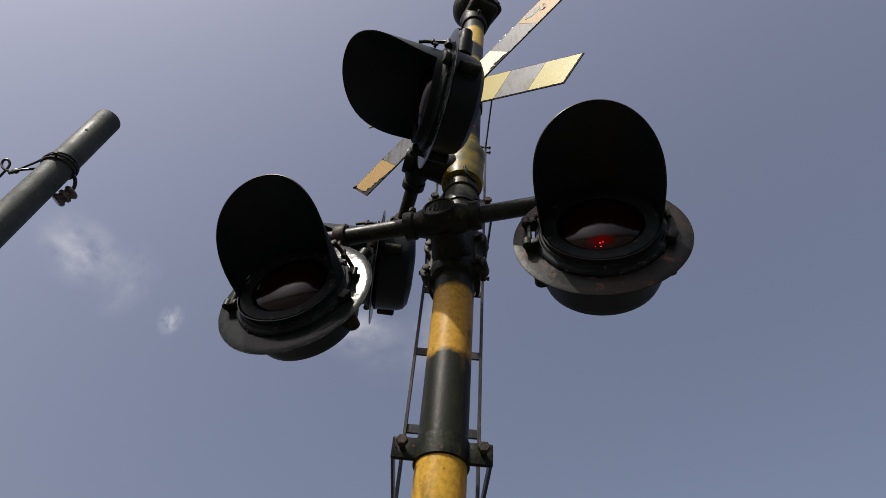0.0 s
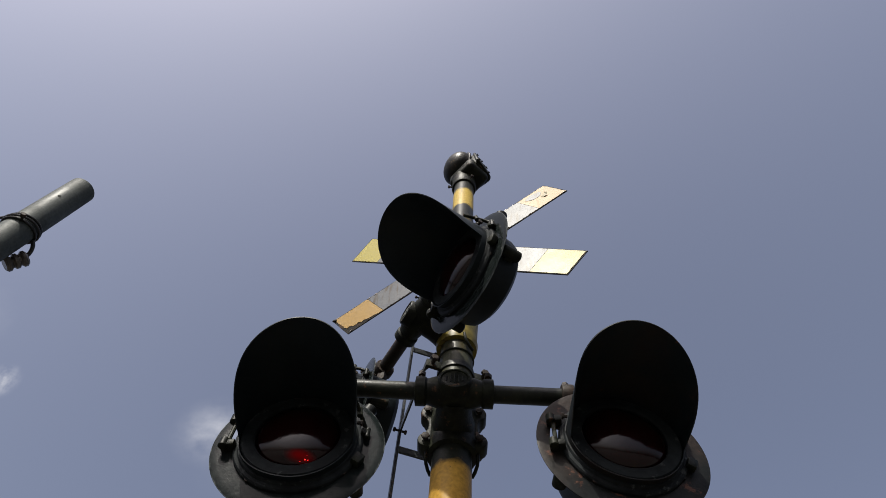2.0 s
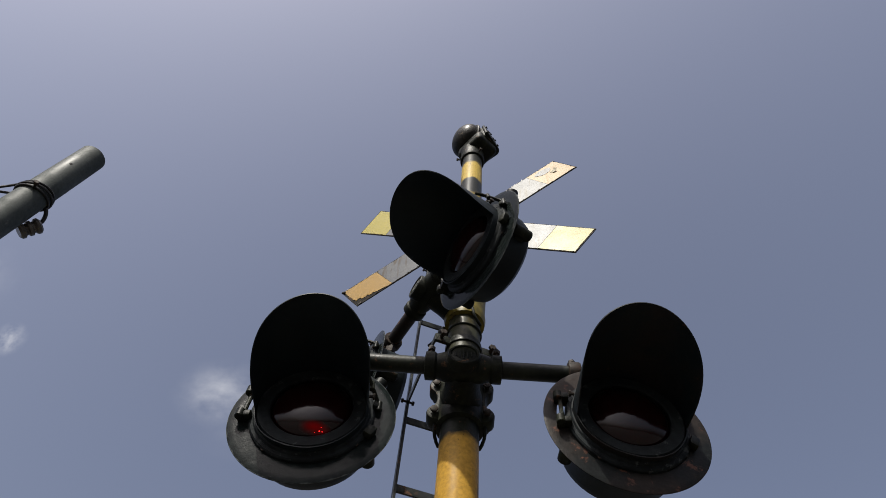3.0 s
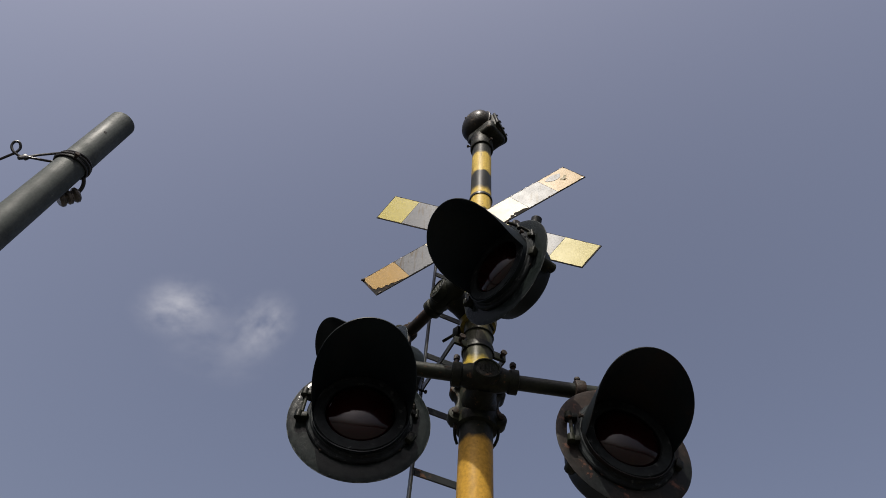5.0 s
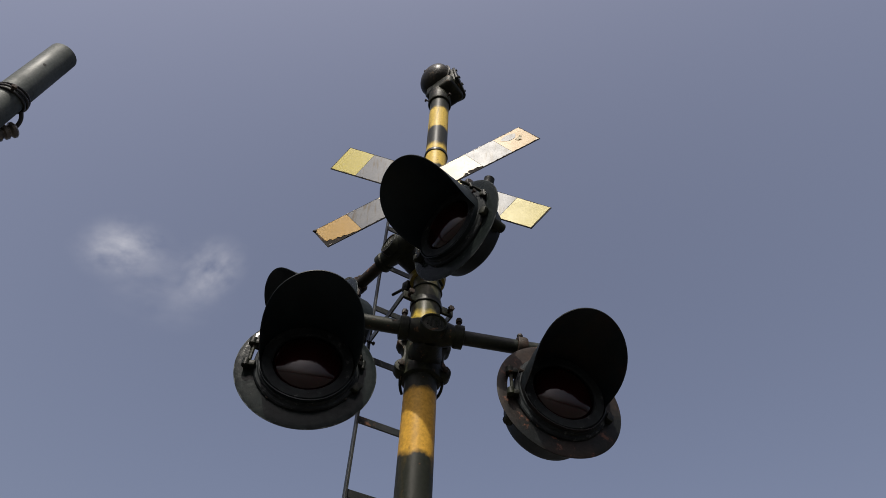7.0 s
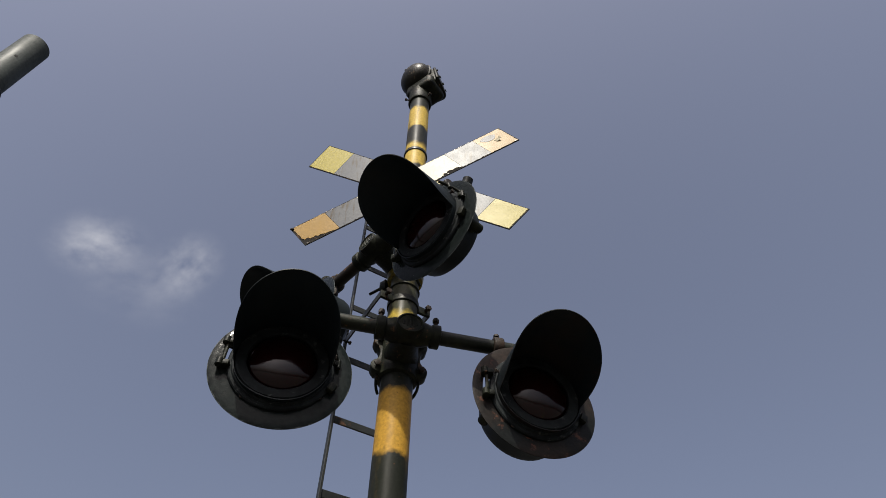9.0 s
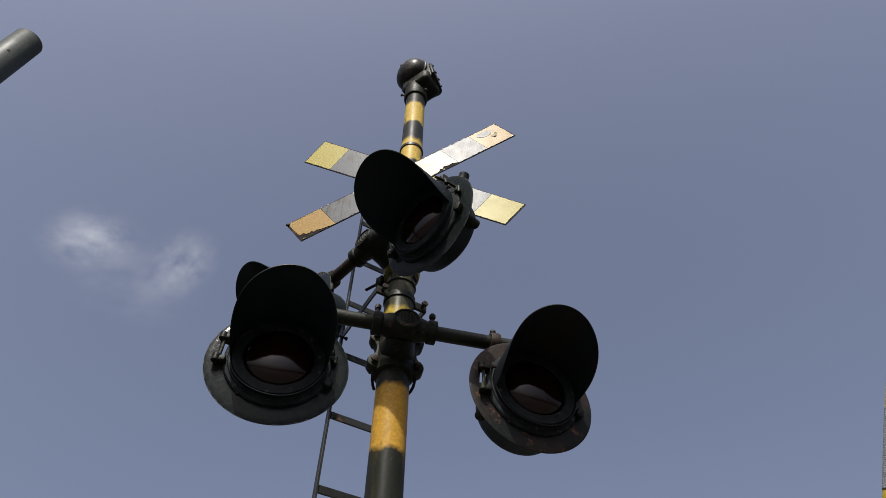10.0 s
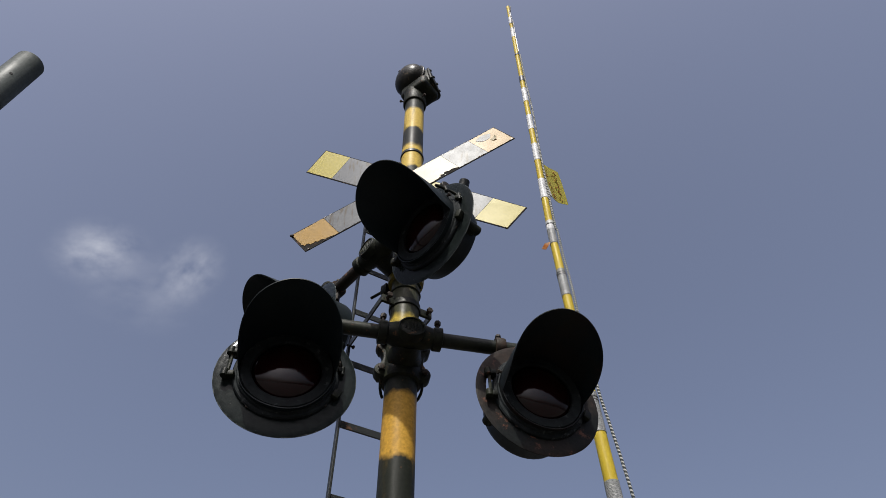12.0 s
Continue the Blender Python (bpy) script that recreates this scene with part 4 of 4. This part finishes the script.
def barrier_machine():
    mach = thing("barrier_machine", pose(PIVOT.x, PIVOT.y, 0, 0, 0, SWING), "plain yellow steel barrier machine standing on the ground", "barrier machine")
    bm = bmesh.new()
    box(bm, (0.40, 0.30, 0.86), pose(-0.02, 0.24, 0.4301), 0.02, 3)
    part("housing", bm, M_YELLOW, mach)
    bm = bmesh.new()
    rod(bm, (0, 0.10, PIVOT.z), (0, 0.03, PIVOT.z), 0.05, 24, bev=0.006)
    part("shaft", bm, M_CAST, mach)
    return mach


def rod_piece(name, a, b, parent, mat, grow=0.0, base=0.0, label=""):
    bm = bmesh.new()
    n = max(2, int((b - a) / 0.25))
    prof = [(0, a - base)] + [(rod_radius(a + (b - a) * i / n) + grow, a + (b - a) * i / n - base) for i in range(n + 1)] + [(0, b - base)]
    revolve(bm, prof, Matrix(), 20)
    return part(name, bm, mat, parent, label)


def barrier_arm():
    """The arm lies along local z, its swing plane is local x-z; the outer half sways on the inner one."""
    arm = thing("boom_barrier", Matrix(), "raised yellow barrier boom with white bands, rope and flag", "barrier")
    lower = rod_piece("lower_rod", 0.0, JOINT, arm, M_ROD)
    upper = rod_piece("upper_rod", JOINT, TIP, arm, M_ROD, base=JOINT)
    upper.location = (0, 0, JOINT)
    tapes = TAPES
    for a, b in tapes:
        if b <= JOINT + 0.02:
            rod_piece("tape_band", a, min(b, JOINT), lower, M_TAPE_OLD, 0.0016)
        elif a >= JOINT - 0.02:
            rod_piece("tape_band", max(a, JOINT), b, upper, M_TAPE, 0.0016, JOINT)
    for s in (1.98, 2.32, 2.67):
        for e in (-0.009, 0.005):
            rod_piece("clip_ring", s + e, s + e + 0.004, lower, M_RING, 0.0030)
    rod_piece("clip_ring", 3.035, 3.043, upper, M_RING, 0.003, JOINT)
    rod_piece("clip_ring", 4.60, 4.67, upper, M_RING, 0.0025, JOINT)
    rod_piece("clip_ring", 5.02, 5.035, upper, M_RING, 0.003, JOINT)
    # rope: slack below, tight along the rod above
    def rope_line(a, b, base, slack):
        out = []
        for i in range(61):
            s = a + (b - a) * i / 60
            off = rod_radius(s) + 0.0055 + slack(s)
            out.append((off * 0.80, off * 0.60, s - base))
        return out
    bm = bmesh.new()
    sweep(bm, rope_line(0.9, JOINT, 0, lambda s: 0.006 + 0.022 * math.sin(math.pi * min(1, max(0, (1.98 - s) / 1.0))) if s < 1.98 else 0.003 + 0.003 * abs(math.sin(9 * s))), 0.0054, 8, 0.014)
    part("rope", bm, M_ROPE, lower, "black and white twisted rope")
    bm = bmesh.new()
    sweep(bm, rope_line(JOINT, 5.03, JOINT, lambda s: 0.007 * math.sin(math.pi * (s - 3.75) / 0.85) if 3.75 < s < 4.6 else 0.001), 0.0054, 8, 0.014)
    part("rope", bm, M_ROPE, upper, "black and white twisted rope")
    bm = bmesh.new()
    sweep(bm, eased([(0.03, -0.01, 5.04 - JOINT), (0.05, -0.03, 5.25 - JOINT), (0.055, -0.03, 5.5 - JOINT), (0.03, -0.02, 5.72 - JOINT), (0.07, -0.04, 5.8 - JOINT), (0.05, -0.05, 5.66 - JOINT)]), 0.003, 6)
    part("loose_cord", bm, M_WIRE, upper)
    # flag of two layered plastic sheets
    flag = flag_sheet(upper)
    ribbon = ribbon_strip(upper)
    return arm, upper, flag, ribbon


def flag_sheet(upper):
    bm = bmesh.new()
    nx, nz, w, h = 12, 10, 0.19, 0.29

    def place(u, v, side):
        x = 0.022 + w * u
        y = 0.022 * math.sin(3.6 * u + 1.1 * v) * u + side * 0.001
        z = h * (v - 0.5) * (1 - 0.10 * u) + 0.012 * math.sin(5 * u) * (v - 0.3)
        return (x, y, z)
    lay = [[[bm.verts.new(place(i / nx, k / nz, s)) for i in range(nx + 1)] for k in range(nz + 1)] for s in (-1, 1)]
    for g in lay:
        for k in range(nz):
            for i in range(nx):
                bm.faces.new((g[k][i], g[k][i + 1], g[k + 1][i + 1], g[k + 1][i]))
    rim = [(0, i) for i in range(nx + 1)] + [(k, nx) for k in range(1, nz + 1)] + [(nz, i) for i in range(nx - 1, -1, -1)] + [(k, 0) for k in range(nz - 1, 0, -1)]
    for (a, b), (c, d) in zip(rim, rim[1:] + rim[:1]):
        bm.faces.new((lay[0][a][b], lay[0][c][d], lay[1][c][d], lay[1][a][b]))
    flag = part("flag", bm, M_FLAG, upper, "yellow plastic flag with red marks")
    flag.location = (0, 0, 3.60 - JOINT)
    # unreadable writing as plain bars on both faces, white hem strip by the rod
    rng = random.Random(9)
    bm = bmesh.new()
    for col in range(2):
        for k in range(26):
            if rng.random() < (0.45 if col == 0 else 0.1):
                continue
            u, v = 0.46 + 0.32 * col + rng.uniform(-0.07, 0.07), 0.08 + 0.033 * k + rng.uniform(-0.015, 0.015)
            for side in (-1, 1):
                p = Vector(place(u, v, side * 2.2))
                box(bm, (0.010 + 0.022 * rng.random(), 0.0008, 0.0035 + 0.004 * rng.random()), Matrix.Translation(p) @ pose(0, 0, 0, 0, rng.uniform(-60, 60), 8), 0)
    part("marking_bars", bm, M_RED, flag)
    bm = bmesh.new()
    strap(bm, [(0.036, 0.001, -h * 0.52), (0.036, 0.002, 0), (0.032, 0.001, h * 0.52)], 0.026, 0.005, (1, 0, 0))
    part("hem", bm, M_FLAGW, flag)
    return flag


def ribbon_strip(upper):
    bm = bmesh.new()
    strap(bm, [(0.02, 0, 0), (0.05, 0.004, -0.012), (0.09, -0.006, -0.032), (0.13, 0.005, -0.030), (0.155, 0.01, 0.0), (0.185, 0.0, 0.012)], 0.022, 0.0012, (0.1, 0.2, 1))
    box(bm, (0.02, 0.02, 0.025), pose(0.025, 0, 0, 10, 30, 0), 0.005, 1)
    rib = part("ribbon", bm, M_RIBBON, upper, "torn orange ribbon")
    rib.location = (0, 0, 3.045 - JOINT)
    return rib


TAPES = [(1.13, 1.30), (1.48, 1.655), (1.84, 2.01), (2.19, 2.35), (2.53, 2.70), (2.89, 3.00), (3.00, 3.065), (3.26, 3.43), (3.62, 3.79), (3.96, 4.13),
         (4.31, 4.49), (5.35, 5.52), (5.62, 5.75)]

signal_mast()
ladder()
signal_lamps()
crossbuck()
warning_bell()
steel_post()
barrier_machine()
ARM, UPPER, FLAG, RIBBON = barrier_arm()


# ---- thin clouds far off ----
def cloud_material(seed, soft):
    m = bpy.data.materials.new("thin_cloud")
    m.use_nodes = True
    n, l = m.node_tree.nodes, m.node_tree.links
    n.remove(n["Principled BSDF"])
    co = n.new("ShaderNodeTexCoord")
    no = n.new("ShaderNodeTexNoise")
    no.noise_dimensions = "4D"
    no.inputs["W"].default_value, no.inputs["Scale"].default_value = seed, 1.9
    no.inputs["Detail"].default_value, no.inputs["Roughness"].default_value = 5.0, 0.50
    l.new(co.outputs["Object"], no.inputs["Vector"])
    ln = n.new("ShaderNodeVectorMath")
    ln.operation = "LENGTH"
    l.new(co.outputs["Object"], ln.inputs[0])
    fall = n.new("ShaderNodeMapRange")
    fall.interpolation_type = "SMOOTHSTEP"
    fall.inputs["From Min"].default_value, fall.inputs["From Max"].default_value = 0.0, 1.0
    fall.inputs["To Min"].default_value, fall.inputs["To Max"].default_value = 1.0, 0.0
    l.new(ln.outputs["Value"], fall.inputs["Value"])
    mr = n.new("ShaderNodeMapRange")
    mr.inputs["From Min"].default_value, mr.inputs["From Max"].default_value = 0.34, 0.74
    l.new(no.outputs[0], mr.inputs["Value"])
    k = n.new("ShaderNodeMath")
    k.operation = "MULTIPLY"
    l.new(fall.outputs[0], k.inputs[0])
    l.new(mr.outputs[0], k.inputs[1])
    k2 = n.new("ShaderNodeMath")
    k2.operation = "MULTIPLY"
    k2.inputs[1].default_value = soft
    l.new(k.outputs[0], k2.inputs[0])
    em = n.new("ShaderNodeEmission")
    em.inputs["Color"].default_value, em.inputs["Strength"].default_value = (0.62, 0.62, 0.68, 1), 0.8
    tr = n.new("ShaderNodeBsdfTransparent")
    mx = n.new("ShaderNodeMixShader")
    l.new(k2.outputs[0], mx.inputs[0])
    l.new(tr.outputs[0], mx.inputs[1])
    l.new(em.outputs[0], mx.inputs[2])
    l.new(mx.outputs[0], n["Material Output"].inputs[0])
    return m


def cloud(az, el, wide, tall, roll, seed, soft):
    d = Vector((math.cos(radians(el)) * math.cos(radians(az)), math.cos(radians(el)) * math.sin(radians(az)), math.sin(radians(el))))
    far = 2500.0
    bm = bmesh.new()
    bmesh.ops.create_grid(bm, x_segments=2, y_segments=2, size=1.0)
    ob = part("cloud", bm, cloud_material(seed, soft))
    ob.matrix_basis = look(d * far, (0, 0, 1.3), roll) @ Matrix.Diagonal((far * math.tan(radians(wide)), far * math.tan(radians(tall)), 1, 1))
    return tagged(ob, "small thin white cloud far off in the sky", "cloud", kind="structure")


cloud(136.4, 42.8, 4.6, 3.3, -24, 6.2, 0.60)
cloud(127.5, 44.0, 3.2, 4.4, 26, 3.4, 0.52)
cloud(130.5, 41.2, 6.5, 4.0, -10, 8.4, 0.16)
cloud(157.0, 38.3, 1.2, 1.6, 0, 7.0, 0.85)
cloud(168.3, 39.9, 4.2, 3.2, 10, 9.0, 0.72)
cloud(162.8, 39.6, 2.6, 4.0, 0, 3.2, 0.30)


# ---- movement ----
def swing_pose(deg):
    """The arm's pose at an angle above the level, in its swing plane."""
    return Matrix.Translation(PIVOT) @ Matrix.Rotation(radians(SWING), 4, "Z") @ Matrix.Rotation(radians(90 - deg), 4, "Y")


SWINGS = [(0.0, 2.0), (7.6, 2.0), (8.2, 5.0), (8.8, 15.0), (9.4, 33.0), (9.8, 50.0), (10.1, 62.3), (10.3, 70.1), (10.5, 78.6), (10.6, 83.2),
          (10.8, 91.5), (10.9, 94.6), (11.0, 96.8), (11.1, 97.4), (11.2, 97.2), (11.3, 96.5), (11.4, 94.4), (11.5, 91.2), (11.6, 88.7), (11.7, 87.5), (11.8, 87.6), (11.9, 88.8), (12.0, 90.1)]
SWAYS = [(0.0, 0.0), (9.0, -1.0), (10.1, -0.6), (10.3, -1.7), (10.5, -1.2), (10.6, -2.1), (10.8, -0.3), (10.9, 3.0), (11.0, 7.2), (11.1, 8.5), (11.2, 8.2),
         (11.3, 4.0), (11.4, -0.1), (11.5, -1.0), (11.6, -2.2), (11.7, -4.4), (11.85, -3.8), (12.0, -2.2)]
FLAPS = [(0.0, 3.62, 60.0, 5.0), (9.6, 3.62, 60.0, 5.0), (10.4, 3.62, 57.0, -3.0), (10.6, 3.62, 55.0, -5.0), (10.8, 3.58, 66.0, -5.0), (10.95, 3.57, 10.0, 8.0), (11.07, 3.54, -60.0, 18.0), (11.2, 3.50, -120.0, 22.0),
         (11.35, 3.52, -165.0, 14.0), (11.5, 3.54, -202.0, 4.0), (11.7, 3.54, -212.0, -2.0), (11.85, 3.52, -230.0, -8.0), (12.0, 3.50, -255.0, -15.0)]
STREAMS = [(0.0, 60.0, 0.0), (9.6, 60.0, 0.0), (10.8, 55.0, 0.0), (11.0, -10.0, 40.0), (11.2, -90.0, 70.0), (11.5, -128.0, 78.0), (12.0, -128.0, 78.0)]


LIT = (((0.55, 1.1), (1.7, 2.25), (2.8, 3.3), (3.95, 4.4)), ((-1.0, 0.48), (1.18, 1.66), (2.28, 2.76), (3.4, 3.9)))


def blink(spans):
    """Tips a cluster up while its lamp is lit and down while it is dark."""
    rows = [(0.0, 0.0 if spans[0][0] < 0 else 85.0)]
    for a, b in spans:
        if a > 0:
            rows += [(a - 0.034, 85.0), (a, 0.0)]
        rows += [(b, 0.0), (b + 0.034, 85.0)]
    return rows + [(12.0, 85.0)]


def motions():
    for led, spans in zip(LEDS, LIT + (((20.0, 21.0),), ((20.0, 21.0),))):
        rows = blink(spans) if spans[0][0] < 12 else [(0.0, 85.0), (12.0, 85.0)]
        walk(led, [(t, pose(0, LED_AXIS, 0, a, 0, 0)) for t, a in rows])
    walk(ARM, [(t, swing_pose(a)) for t, a in SWINGS])
    walk(UPPER, [(t, pose(0, 0, JOINT, 0, -a, 0)) for t, a in SWAYS])
    walk(FLAG, [(t, pose(0, 0, z - JOINT, 0, droop, a)) for t, z, a, droop in FLAPS])
    walk(RIBBON, [(t, pose(0, 0, 3.045 - JOINT, 0, droop, a)) for t, a, droop in STREAMS])


motions()
